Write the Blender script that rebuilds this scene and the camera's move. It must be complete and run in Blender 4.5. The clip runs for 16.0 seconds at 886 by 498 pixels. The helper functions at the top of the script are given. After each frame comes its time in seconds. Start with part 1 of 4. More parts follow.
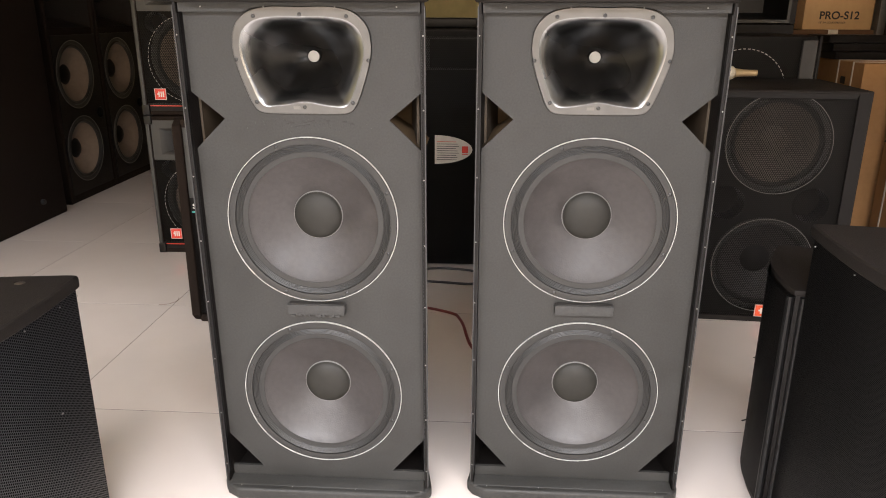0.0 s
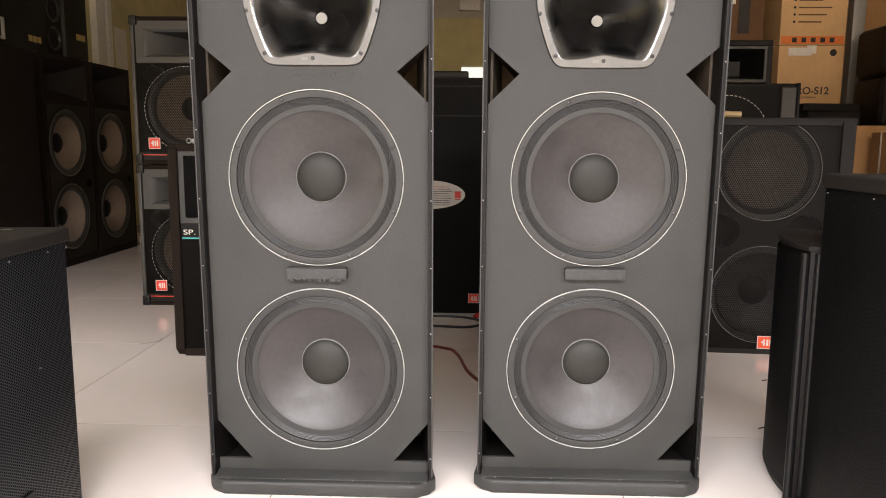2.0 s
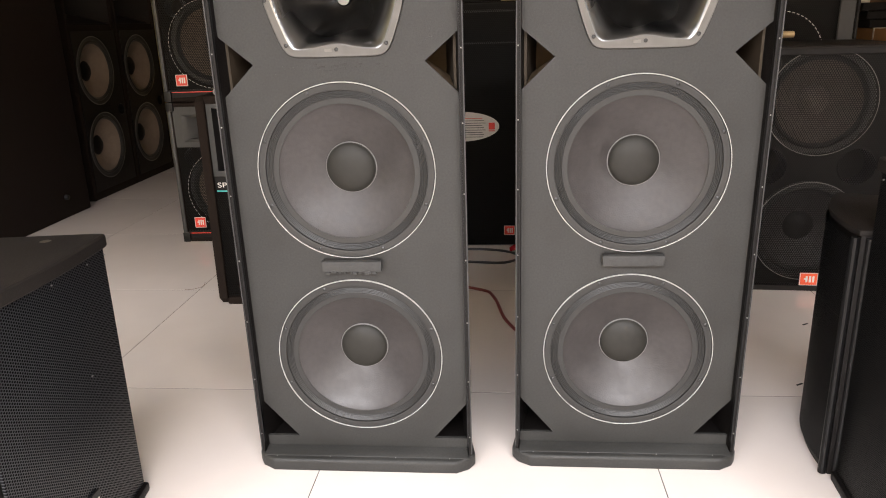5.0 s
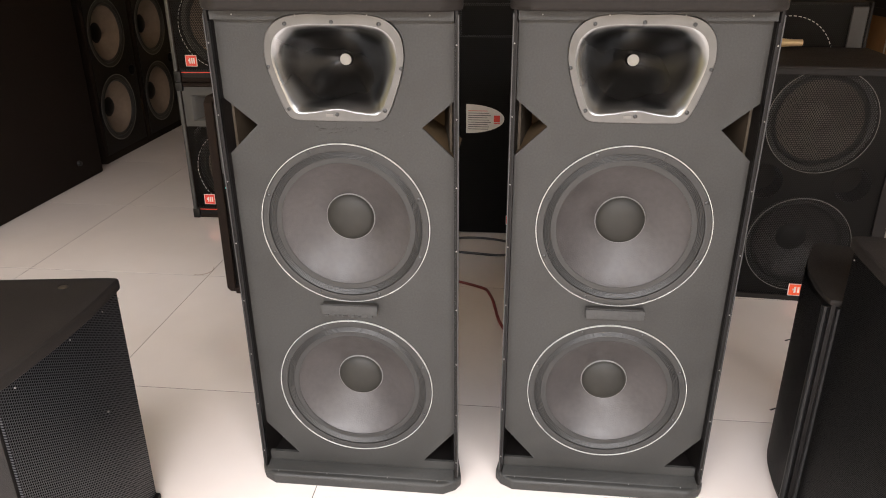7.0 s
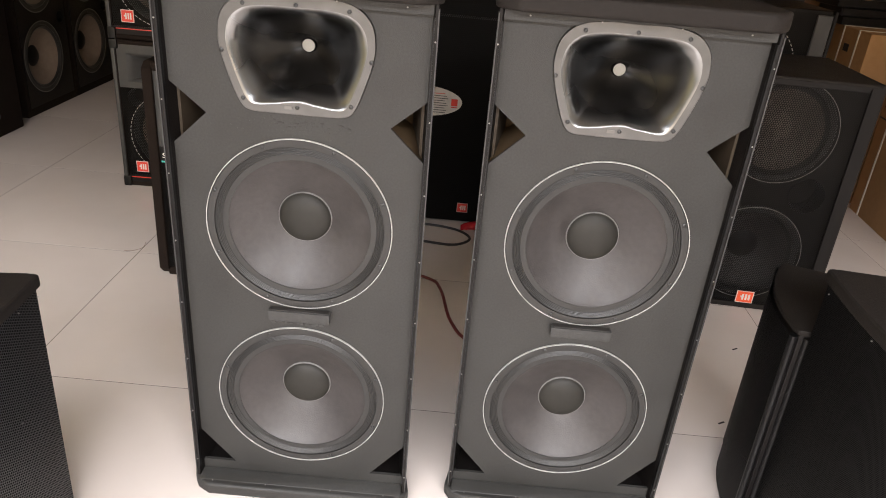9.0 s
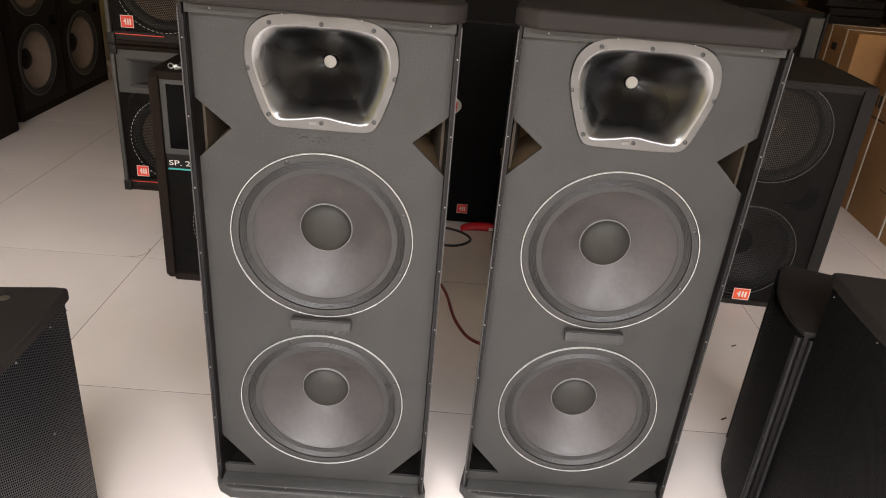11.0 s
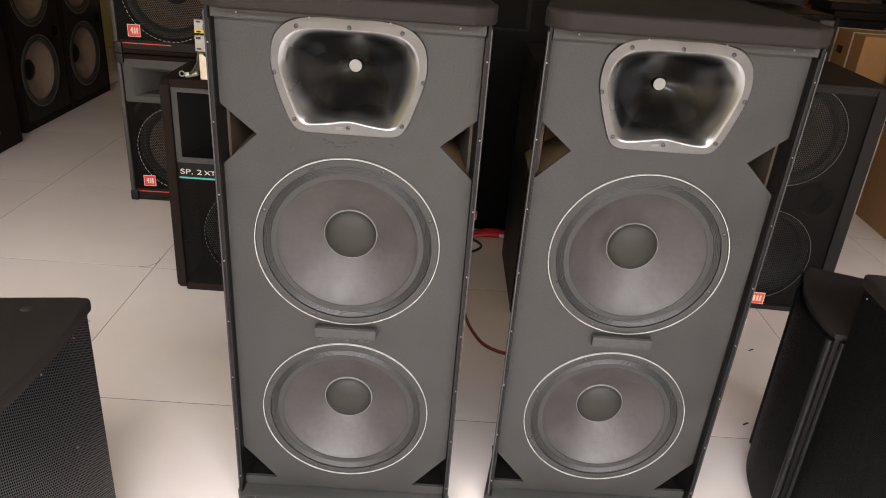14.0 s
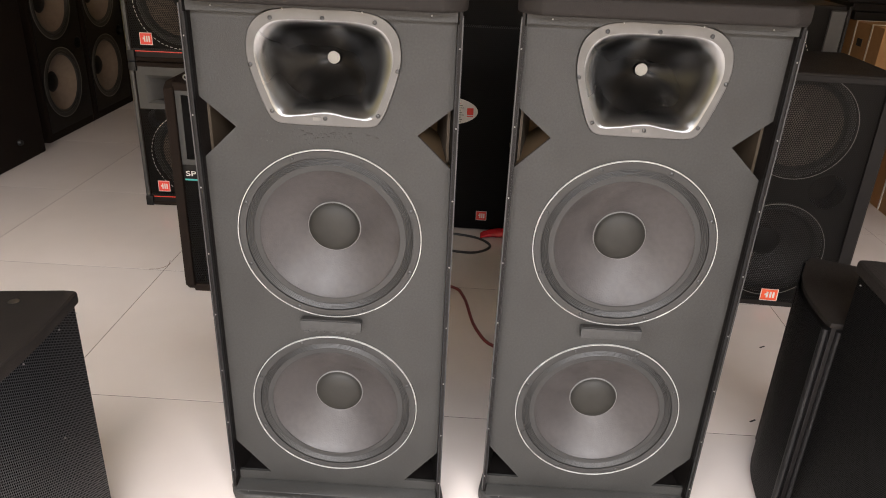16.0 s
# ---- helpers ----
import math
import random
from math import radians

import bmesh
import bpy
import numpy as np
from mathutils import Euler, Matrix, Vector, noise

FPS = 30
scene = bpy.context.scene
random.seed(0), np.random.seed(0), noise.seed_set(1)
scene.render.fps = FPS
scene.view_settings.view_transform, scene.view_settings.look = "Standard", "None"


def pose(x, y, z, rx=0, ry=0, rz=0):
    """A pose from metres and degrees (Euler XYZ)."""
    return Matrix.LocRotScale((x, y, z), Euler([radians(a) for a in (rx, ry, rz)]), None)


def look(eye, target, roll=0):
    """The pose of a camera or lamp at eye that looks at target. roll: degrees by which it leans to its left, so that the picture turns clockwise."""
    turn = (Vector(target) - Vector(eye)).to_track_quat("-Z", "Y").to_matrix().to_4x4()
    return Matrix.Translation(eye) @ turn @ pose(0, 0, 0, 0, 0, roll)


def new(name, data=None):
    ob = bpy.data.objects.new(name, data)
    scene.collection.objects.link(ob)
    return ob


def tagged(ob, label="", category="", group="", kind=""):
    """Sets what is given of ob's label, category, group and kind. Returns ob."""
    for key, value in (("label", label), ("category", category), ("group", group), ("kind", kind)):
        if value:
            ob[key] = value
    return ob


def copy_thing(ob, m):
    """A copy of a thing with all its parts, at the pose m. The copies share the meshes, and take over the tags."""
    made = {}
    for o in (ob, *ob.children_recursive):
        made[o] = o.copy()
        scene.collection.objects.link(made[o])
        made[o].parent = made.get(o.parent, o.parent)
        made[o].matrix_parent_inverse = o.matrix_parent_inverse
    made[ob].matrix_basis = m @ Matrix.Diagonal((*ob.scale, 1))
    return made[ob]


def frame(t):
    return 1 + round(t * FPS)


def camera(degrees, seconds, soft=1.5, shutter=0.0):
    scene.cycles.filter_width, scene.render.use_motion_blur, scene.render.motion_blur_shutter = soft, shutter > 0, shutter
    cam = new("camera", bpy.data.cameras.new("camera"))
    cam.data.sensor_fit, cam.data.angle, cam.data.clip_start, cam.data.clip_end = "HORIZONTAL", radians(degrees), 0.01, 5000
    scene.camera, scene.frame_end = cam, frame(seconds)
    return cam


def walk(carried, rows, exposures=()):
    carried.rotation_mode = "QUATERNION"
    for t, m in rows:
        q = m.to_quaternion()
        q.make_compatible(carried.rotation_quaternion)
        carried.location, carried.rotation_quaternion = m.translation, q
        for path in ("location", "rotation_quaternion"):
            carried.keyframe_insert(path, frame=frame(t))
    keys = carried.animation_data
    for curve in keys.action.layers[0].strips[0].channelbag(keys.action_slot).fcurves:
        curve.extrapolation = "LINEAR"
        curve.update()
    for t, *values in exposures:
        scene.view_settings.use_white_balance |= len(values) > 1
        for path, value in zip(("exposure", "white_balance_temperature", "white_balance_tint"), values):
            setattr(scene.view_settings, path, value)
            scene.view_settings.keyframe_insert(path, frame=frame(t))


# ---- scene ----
cam = camera(62.8, 16.0, soft=1.0)
PATH = [
    (0, (0.075, 0.068, 1.17), (-0.044, 1.967, 0.555), 0.2),
    (0.5, (0.06, 0.065, 1.166), (-0.071, 1.97, 0.572), 0.0),
    (1, (0.044, 0.068, 1.111), (-0.087, 1.995, 0.59), -0.1),
    (1.5, (0.033, 0.039, 0.935), (-0.071, 1.997, 0.537), 0.1),
    (2, (0.022, 0.03, 0.802), (-0.05, 2.009, 0.518), 0.4),
    (2.5, (0.014, 0.016, 0.773), (-0.044, 2.001, 0.529), 0.4),
    (3, (0.004, 0.018, 0.779), (-0.065, 1.997, 0.495), 0.0),
    (3.5, (-0.012, 0.04, 0.821), (-0.116, 2.002, 0.448), -0.4),
    (4, (-0.012, 0.062, 0.861), (-0.145, 2.006, 0.411), -1.3),
    (4.5, (0.003, 0.095, 0.933), (-0.158, 2.018, 0.408), -1.9),
    (7, (0.065, 0.115, 1.312), (-0.129, 1.949, 0.537), -0.2),
    (7.5, (0.051, 0.155, 1.308), (-0.104, 1.986, 0.518), 1.5),
    (8, (0.031, 0.203, 1.32), (-0.057, 2.028, 0.507), 3.7),
    (8.5, (0.007, 0.256, 1.337), (-0.024, 2.072, 0.497), 4.9),
    (11, (-0.08, 0.225, 1.391), (-0.051, 2.028, 0.527), 4.9),
    (11.5, (-0.133, 0.23, 1.407), (-0.054, 2.034, 0.547), 4.8),
    (12, (-0.159, 0.226, 1.409), (-0.042, 2.027, 0.547), 4.9),
    (12.5, (-0.175, 0.225, 1.408), (-0.052, 2.027, 0.55), 5.1),
    (13, (-0.178, 0.23, 1.398), (-0.079, 2.036, 0.545), 5.0),
    (13.5, (-0.162, 0.235, 1.388), (-0.098, 2.045, 0.54), 4.8),
    (14, (-0.143, 0.241, 1.372), (-0.106, 2.054, 0.529), 4.4),
    (14.5, (-0.123, 0.24, 1.366), (-0.103, 2.056, 0.528), 3.9),
    (15, (-0.091, 0.239, 1.365), (-0.089, 2.058, 0.535), 3.4),
    (15.5, (-0.06, 0.231, 1.362), (-0.084, 2.052, 0.536), 2.9),
    (16, (-0.038, 0.232, 1.34), (-0.089, 2.054, 0.515), 2.6),
]
walk(cam, [(t, look(eye, target, roll)) for t, eye, target, roll in PATH], [(0.0, 0.03), (1.5, 0.12), (2.5, 0.12), (3.5, 0.05), (4.5, -0.04), (7.0, -0.02), (8.5, -0.1), (12.5, -0.1), (16.0, -0.05)])

# ---- world and light ----
world = bpy.data.worlds.new("sky")
scene.world = world
world.use_nodes = True
wn = world.node_tree
sky = wn.nodes.new("ShaderNodeTexSky")
sky.sky_type, sky.sun_disc = "NISHITA", False
sky.sun_elevation, sky.sun_rotation = radians(50), radians(150)
wn.links.new(sky.outputs[0], wn.nodes["Background"].inputs[0])
wn.nodes["Background"].inputs[1].default_value = 0.1


def lamp(name, kind, m, power, color, size=1.0, size_y=1.0):
    d = bpy.data.lights.new(name, kind)
    d.energy, d.color = power, color
    if kind == "AREA":
        d.shape, d.size, d.size_y = "RECTANGLE", size, size_y
    ob = new(name, d)
    ob.matrix_world = m
    return ob


sun = lamp("sun", "SUN", look((2, 4, 10), (0, 0, 0)), 1.0, (1.0, 0.96, 0.9))
sun.data.angle = radians(10)
# daylight that falls in through the open shop front
lamp("shopfront_daylight", "AREA", look((0.0, -3.0, 4.15), (0, 1.2, 0.2)), 2250, (0.968, 0.95, 0.98), 7.5, 2.4)
# warm fill lamp, added without a known source to lift uprights and the back
lamp("warm_front_fill", "AREA", look((0.0, -6.0, 1.9), (0, 3.0, 1.3)), 320, (1.0, 0.74, 0.5), 9.0, 2.4)

# ---- materials ----


def mat(name, color, rough=0.5, metal=0.0, color2=None, scale=40.0, bump=0.0, bscale=300.0, big=2.5, spread=0.12, rspread=0.08, spec=0.5):
    """A surface with colour that varies at two scales, uneven gloss and fine relief."""
    m = bpy.data.materials.new(name)
    m.use_nodes = True
    t = m.node_tree
    b = t.nodes["Principled BSDF"]
    co = t.nodes.new("ShaderNodeTexCoord").outputs["Object"]

    def noise_at(s, detail=4.0):
        n = t.nodes.new("ShaderNodeTexNoise")
        n.inputs["Scale"].default_value, n.inputs["Detail"].default_value = s, detail
        t.links.new(co, n.inputs["Vector"])
        return n.outputs["Fac"]

    def ramp(src, lo, hi):
        r = t.nodes.new("ShaderNodeMapRange")
        r.inputs["From Min"].default_value, r.inputs["From Max"].default_value = 0.3, 0.7
        r.inputs["To Min"].default_value, r.inputs["To Max"].default_value = lo, hi
        t.links.new(src, r.inputs["Value"])
        return r.outputs["Result"]

    fine, broad = noise_at(scale), noise_at(big, 3.0)
    mix = t.nodes.new("ShaderNodeMix")
    mix.data_type = "RGBA"
    dark = color2 or tuple(c * 0.72 for c in color)
    mix.inputs[6].default_value, mix.inputs[7].default_value = (*color, 1), (*dark, 1)
    t.links.new(ramp(fine, 0.0, 0.5), mix.inputs[0])
    hsv = t.nodes.new("ShaderNodeHueSaturation")
    t.links.new(mix.outputs[2], hsv.inputs["Color"])
    t.links.new(ramp(broad, 1 - spread, 1 + spread), hsv.inputs["Value"])
    t.links.new(hsv.outputs[0], b.inputs["Base Color"])
    t.links.new(ramp(broad, max(0.02, rough - rspread), rough + rspread), b.inputs["Roughness"])
    b.inputs["Metallic"].default_value = metal
    b.inputs["Specular IOR Level"].default_value = spec
    if bump:
        bp = t.nodes.new("ShaderNodeBump")
        bp.inputs["Strength"].default_value, bp.inputs["Distance"].default_value = bump, 0.002
        t.links.new(noise_at(bscale, 2.0), bp.inputs["Height"])
        t.links.new(bp.outputs[0], b.inputs["Normal"])
    return m


def perforated(name, color, axes="XZ", pitch=0.006, hole=0.0021, rough=0.45, metal=0.6, see=True, back=(0.004, 0.004, 0.004)):
    """Punched sheet steel with staggered round holes; see: the holes are open."""
    m = mat(name, color, rough, metal, scale=60, spread=0.1)
    t = m.node_tree
    sep = t.nodes.new("ShaderNodeSeparateXYZ")
    t.links.new(t.nodes["Texture Coordinate"].outputs["Object"], sep.inputs[0])

    def op(kind, a, b=0.0):
        n = t.nodes.new("ShaderNodeMath")
        n.operation = kind
        for i, v in enumerate((a, b)):
            if isinstance(v, (int, float)):
                n.inputs[i].default_value = v
            else:
                t.links.new(v, n.inputs[i])
        return n.outputs[0]

    steps = (pitch, pitch * 1.732)
    d = []
    for shift in (0.0, 0.5):
        sq = []
        for ax, st in zip(axes, steps):
            f = op("SUBTRACT", op("FRACT", op("ADD", op("DIVIDE", sep.outputs[ax], st), shift + 100)), 0.5)
            f = op("MULTIPLY", f, st)
            sq.append(op("MULTIPLY", f, f))
        d.append(op("SQRT", op("ADD", *sq)))
    inside = op("LESS_THAN", op("MINIMUM", *d), hole)
    out, b = t.nodes["Material Output"], t.nodes["Principled BSDF"]
    mix = t.nodes.new("ShaderNodeMixShader")
    t.links.new(inside, mix.inputs[0])
    t.links.new(b.outputs[0], mix.inputs[1])
    if see:
        t.links.new(t.nodes.new("ShaderNodeBsdfTransparent").outputs[0], mix.inputs[2])
    else:
        df = t.nodes.new("ShaderNodeBsdfDiffuse")
        df.inputs[0].default_value = (*back, 1)
        t.links.new(df.outputs[0], mix.inputs[2])
    t.links.new(mix.outputs[0], out.inputs["Surface"])
    return m


GREY = mat("grey_textured_paint", (0.0298, 0.0292, 0.0272), 0.5, 0, color2=(0.013, 0.0131, 0.012), spec=0.34, scale=230, bump=0.4, bscale=800, big=9, spread=0.2, rspread=0.14)
CAP = mat("dark_brown_grey_paint", (0.0165, 0.0138, 0.0122), 0.66, 0, spec=0.18, scale=120, bump=0.3, bscale=500)
BLACK = mat("black_paint", (0.0056, 0.0046, 0.0042), 0.5, 0, spec=0.2, scale=80, bump=0.25, bscale=400)
CARPET = mat("black_carpet_covering", (0.0175, 0.0122, 0.0096), 0.9, 0, scale=300, bump=0.8, bscale=900, spec=0.1)
PLASTIC = mat("black_plastic", (0.0065, 0.0063, 0.0065), 0.36, 0, spec=0.22, scale=100, bump=0.1, bscale=700)
GREYPLASTIC = mat("charcoal_plastic", (0.03, 0.03, 0.029), 0.5, 0, scale=60, bump=0.15, bscale=600)
ALU = mat("satin_aluminium", (0.125, 0.124, 0.122), 0.4, 1.0, scale=25, bump=0.05, bscale=200, rspread=0.05)
HORN = mat("horn_with_painted_shade", (0.23, 0.23, 0.226), 0.29, 1.0, scale=18, rspread=0.06)


def darken_towards_throat(m, front, back, dark):
    """Paints shade into the colour: bare metal at the lip, darker with depth to the throat."""
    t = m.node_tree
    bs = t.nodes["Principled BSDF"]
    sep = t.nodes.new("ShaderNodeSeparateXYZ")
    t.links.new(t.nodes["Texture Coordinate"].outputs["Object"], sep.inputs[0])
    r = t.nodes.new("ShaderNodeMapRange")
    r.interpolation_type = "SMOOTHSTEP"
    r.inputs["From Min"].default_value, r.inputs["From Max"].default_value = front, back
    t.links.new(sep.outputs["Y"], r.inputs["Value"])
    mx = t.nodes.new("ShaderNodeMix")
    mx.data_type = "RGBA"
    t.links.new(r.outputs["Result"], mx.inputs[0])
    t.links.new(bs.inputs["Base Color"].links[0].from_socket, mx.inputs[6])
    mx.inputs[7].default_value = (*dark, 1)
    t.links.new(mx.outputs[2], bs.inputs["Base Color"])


# the mouth's inner shade is painted into the metal's colour by depth
darken_towards_throat(HORN, 0.006, 0.03, (0.055, 0.054, 0.053))
RING = mat("bright_steel", (0.52, 0.52, 0.5), 0.3, 0.5, scale=60, spread=0.05)
PINM = mat("small_steel_pin", (0.3, 0.295, 0.28), 0.35, 0.5)
THROAT = mat("pale_throat_disc", (0.24, 0.225, 0.195), 0.6, 0)
GLUE = mat("pale_glue_line", (0.17, 0.165, 0.16), 0.5, 0, scale=90)
STEEL = mat("screw_steel", (0.35, 0.34, 0.33), 0.35, 1.0, scale=200)
BLACKSTEEL = mat("blackened_steel", (0.05, 0.05, 0.05), 0.4, 0.7, scale=200)
CONE = mat("grey_paper_cone", (0.042, 0.0375, 0.036), 0.52, 0, (0.025, 0.0222, 0.0217), scale=85, bump=0.22, bscale=330, big=17, spread=0.15, rspread=0.12)
DUST = mat("coated_dust_cap", (0.0195, 0.0182, 0.015), 0.6, 0, spec=0.3, scale=60, bump=0.1, bscale=300, big=14)
RUBBER = mat("doped_cloth_surround", (0.0155, 0.0152, 0.0142), 0.5, 0, scale=90, bump=0.2, bscale=500)
BROWNCONE = mat("aged_paper_cone", (0.19, 0.145, 0.11), 0.75, 0, scale=40, bump=0.2, big=8)
TILE = mat("polished_porcelain", (0.68, 0.618, 0.575), 0.085, 0, (0.6, 0.535, 0.488), scale=3.4, big=1.1, spread=0.05, rspread=0.03)
GROUT = mat("dark_grout", (0.07, 0.058, 0.046), 0.8, 0)
PAVE = mat("bounce_concrete", (0.42, 0.4, 0.37), 0.85, 0, scale=12, bump=0.2)
OLIVE = mat("olive_painted_plaster", (0.58, 0.515, 0.27), 0.7, 0, scale=8, bump=0.1)
WHITEWALL = mat("pale_plaster", (0.52, 0.48, 0.42), 0.8, 0, scale=8, bump=0.1)
CEIL = mat("beige_ceiling_board", (0.4, 0.34, 0.26), 0.85, 0, scale=10)
WHITE = mat("white_paint", (0.78, 0.77, 0.73), 0.4, 0, spread=0.04)
PALECARD = mat("pale_brown_cardboard", (0.62, 0.4, 0.2), 0.8, 0, (0.54, 0.34, 0.165), scale=30, bump=0.15, bscale=150, spec=0.25)
CARD = mat("brown_cardboard", (0.4, 0.23, 0.105), 0.8, 0, (0.33, 0.185, 0.082), scale=30, bump=0.15, bscale=150, spec=0.25)
CARDDARK = mat("dark_brown_cardboard", (0.13, 0.07, 0.035), 0.8, 0, scale=30, bump=0.15, bscale=150, spec=0.25)
ORANGE = mat("orange_print", (0.75, 0.2, 0.04), 0.7, 0, spread=0.05)
INK = mat("black_ink", (0.02, 0.018, 0.016), 0.7, 0)
RED = mat("red_label_print", (0.75, 0.05, 0.03), 0.4, 0, spread=0.04)
ORANGERED = mat("orange_red_label_print", (0.85, 0.1, 0.03), 0.4, 0, spread=0.04)
PAPER = mat("white_paper", (0.72, 0.68, 0.63), 0.6, 0, spread=0.04)
REDWRAP = mat("red_plastic_wrap", (0.6, 0.02, 0.03), 0.25, 0, scale=50)
TEAL = mat("teal_stripe", (0.05, 0.42, 0.38), 0.4, 0, spread=0.03)
YELLOW = mat("yellow_print", (0.75, 0.5, 0.05), 0.5, 0)
GOLD = mat("gold_print", (0.5, 0.36, 0.12), 0.35, 0.6)
REDCABLE = mat("dark_red_cable", (0.16, 0.025, 0.025), 0.5, 0)
STRAP = mat("white_packing_strap", (0.72, 0.68, 0.6), 0.4, 0)
GREYMETAL = mat("grey_painted_post", (0.34, 0.34, 0.33), 0.35, 0.4)
FINEGRILLE = perforated("fine_black_grille", (0.0065, 0.0062, 0.0062), "XZ", 0.0036, 0.0011, 0.5, 0.0, see=False)
RAWWOOD = mat("raw_brown_board", (0.12, 0.075, 0.034), 0.7, 0, scale=20, bump=0.1)
CREAM = mat("cream_paint", (0.74, 0.67, 0.52), 0.4, 0)
# the raw board in a darkened copy, for the shade inside the ports
LINING = mat("shaded_raw_board", (0.03, 0.02, 0.01), 0.7, 0, scale=20)
STUD = mat("dull_rim_metal", (0.15, 0.145, 0.135), 0.45, 0.4)
PALECONE = mat("pale_paper_cone", (0.1, 0.084, 0.07), 0.7, 0, scale=40, big=8)
TORN = mat("torn_pale_foam", (0.042, 0.041, 0.039), 0.85, 0, (0.04, 0.04, 0.038), scale=120)
WORN = mat("worn_grey_foam", (0.04, 0.039, 0.037), 0.8, 0, (0.02, 0.02, 0.0185), scale=70, bump=0.6, bscale=200)
MESH = perforated("open_punched_grille", (0.0058, 0.0052, 0.0048), "XZ", 0.0085, 0.0034, 0.42, 0.3)
FINEMESH = perforated("fine_punched_grille", (0.0042, 0.0037, 0.0034), "XZ", 0.009, 0.0034, 0.5, 0.1)

for m in (FINEGRILLE, MESH, FINEMESH):
    m.node_tree.nodes["Principled BSDF"].inputs["Specular IOR Level"].default_value = 0.17

# ---- shape helpers ----


def thing(name, m, label, category, group="", kind=""):
    ob = new(name)
    ob.empty_display_size = 0.05
    ob.matrix_basis = m
    return tagged(ob, label, category, group, kind)


def mesh_of(name, bm, material, smooth=True):
    me = bpy.data.meshes.new(name)
    bmesh.ops.recalc_face_normals(bm, faces=bm.faces)
    bm.to_mesh(me)
    bm.free()
    if smooth:
        me.shade_smooth()
        me.set_sharp_from_angle(angle=radians(35))
    me.materials.append(material)
    return me


def part(name, bm, material, parent, label="", m=None):
    me = bm if isinstance(bm, bpy.types.Mesh) else mesh_of(name, bm, material)
    ob = new(name, me)
    ob.parent = parent
    if m is not None:
        ob.matrix_basis = m
    return tagged(ob, label)


def parts(name, bms, material, parent, label=""):
    for b in bms:
        part(name, b, material, parent, label)


def bevel(bm, w, seg=2, angle=30):
    es = [e for e in bm.edges if len(e.link_faces) == 2 and e.calc_face_angle(0) > radians(angle)]
    bmesh.ops.bevel(bm, geom=es, offset=w, segments=seg, affect="EDGES", profile=0.6)
    return bm


def bx(x0, x1, y0, y1, z0, z1, bev=0.0, seg=2):
    bm = bmesh.new()
    bmesh.ops.create_cube(bm, size=1)
    bmesh.ops.transform(bm, verts=bm.verts, matrix=Matrix.LocRotScale(((x0 + x1) / 2, (y0 + y1) / 2, (z0 + z1) / 2), None, (x1 - x0, y1 - y0, z1 - z0)))
    return bevel(bm, bev, seg) if bev else bm


def prism(poly, axis, lo, hi, bev=0.0, seg=2):
    """A polygon drawn in the plane across the axis, pulled from lo to hi."""
    bm = bmesh.new()

    def at(p, h):
        return {"z": (p[0], p[1], h), "y": (p[0], h, p[1]), "x": (h, p[0], p[1])}[axis]

    a, b = [bm.verts.new(at(p, lo)) for p in poly], [bm.verts.new(at(p, hi)) for p in poly]
    bm.faces.new(a)
    bm.faces.new(b[::-1])
    for i in range(len(poly)):
        j = (i + 1) % len(poly)
        bm.faces.new((a[i], b[i], b[j], a[j]))
    bmesh.ops.recalc_face_normals(bm, faces=bm.faces)
    return bevel(bm, bev, seg) if bev else bm


def lathe(profile, segs=72, cx=0.0, cz=0.0):
    """Revolves (radius, depth) about the y axis through (cx, cz)."""
    bm = bmesh.new()
    rows = []
    for r, d in profile:
        if r < 1e-6:
            rows.append([bm.verts.new((cx, d, cz))])
        else:
            rows.append([bm.verts.new((cx + r * math.cos(2 * math.pi * i / segs), d, cz + r * math.sin(2 * math.pi * i / segs))) for i in range(segs)])
    for a, b in zip(rows, rows[1:]):
        for i in range(segs):
            j = (i + 1) % segs
            if len(a) == 1:
                bm.faces.new((a[0], b[i], b[j]))
            elif len(b) == 1:
                bm.faces.new((a[i], b[0], a[j]))
            else:
                bm.faces.new((a[i], b[i], b[j], a[j]))
    return bm


def joined(*bms):
    out = bmesh.new()
    for b in bms:
        me = bpy.data.meshes.new("tmp")
        b.to_mesh(me)
        b.free()
        out.from_mesh(me)
        bpy.data.meshes.remove(me)
    return out


def tube(points, r, segs=8):
    """A round cable along a smooth line through the points."""
    pts = [Vector(p) for p in points]
    line = []
    for i in range(len(pts) - 1):
        p0, p1, p2, p3 = pts[max(0, i - 1)], pts[i], pts[i + 1], pts[min(len(pts) - 1, i + 2)]
        for k in range(6):
            s = k / 6
            line.append(0.5 * ((2 * p1) + (p2 - p0) * s + (2 * p0 - 5 * p1 + 4 * p2 - p3) * s * s + (3 * p1 - p0 - 3 * p2 + p3) * s ** 3))
    line.append(pts[-1])
    bm = bmesh.new()
    rows = []
    for i, p in enumerate(line):
        d = (line[min(i + 1, len(line) - 1)] - line[max(i - 1, 0)]).normalized()
        u = d.orthogonal().normalized() if not rows else (u - d * u.dot(d)).normalized()
        v = d.cross(u)
        rows.append([bm.verts.new(p + (u * math.cos(2 * math.pi * k / segs) + v * math.sin(2 * math.pi * k / segs)) * r) for k in range(segs)])
    for a, b in zip(rows, rows[1:]):
        for k in range(segs):
            bm.faces.new((a[k], b[k], b[(k + 1) % segs], a[(k + 1) % segs]))
    bm.faces.new(rows[0])
    bm.faces.new(rows[-1][::-1])
    return bm


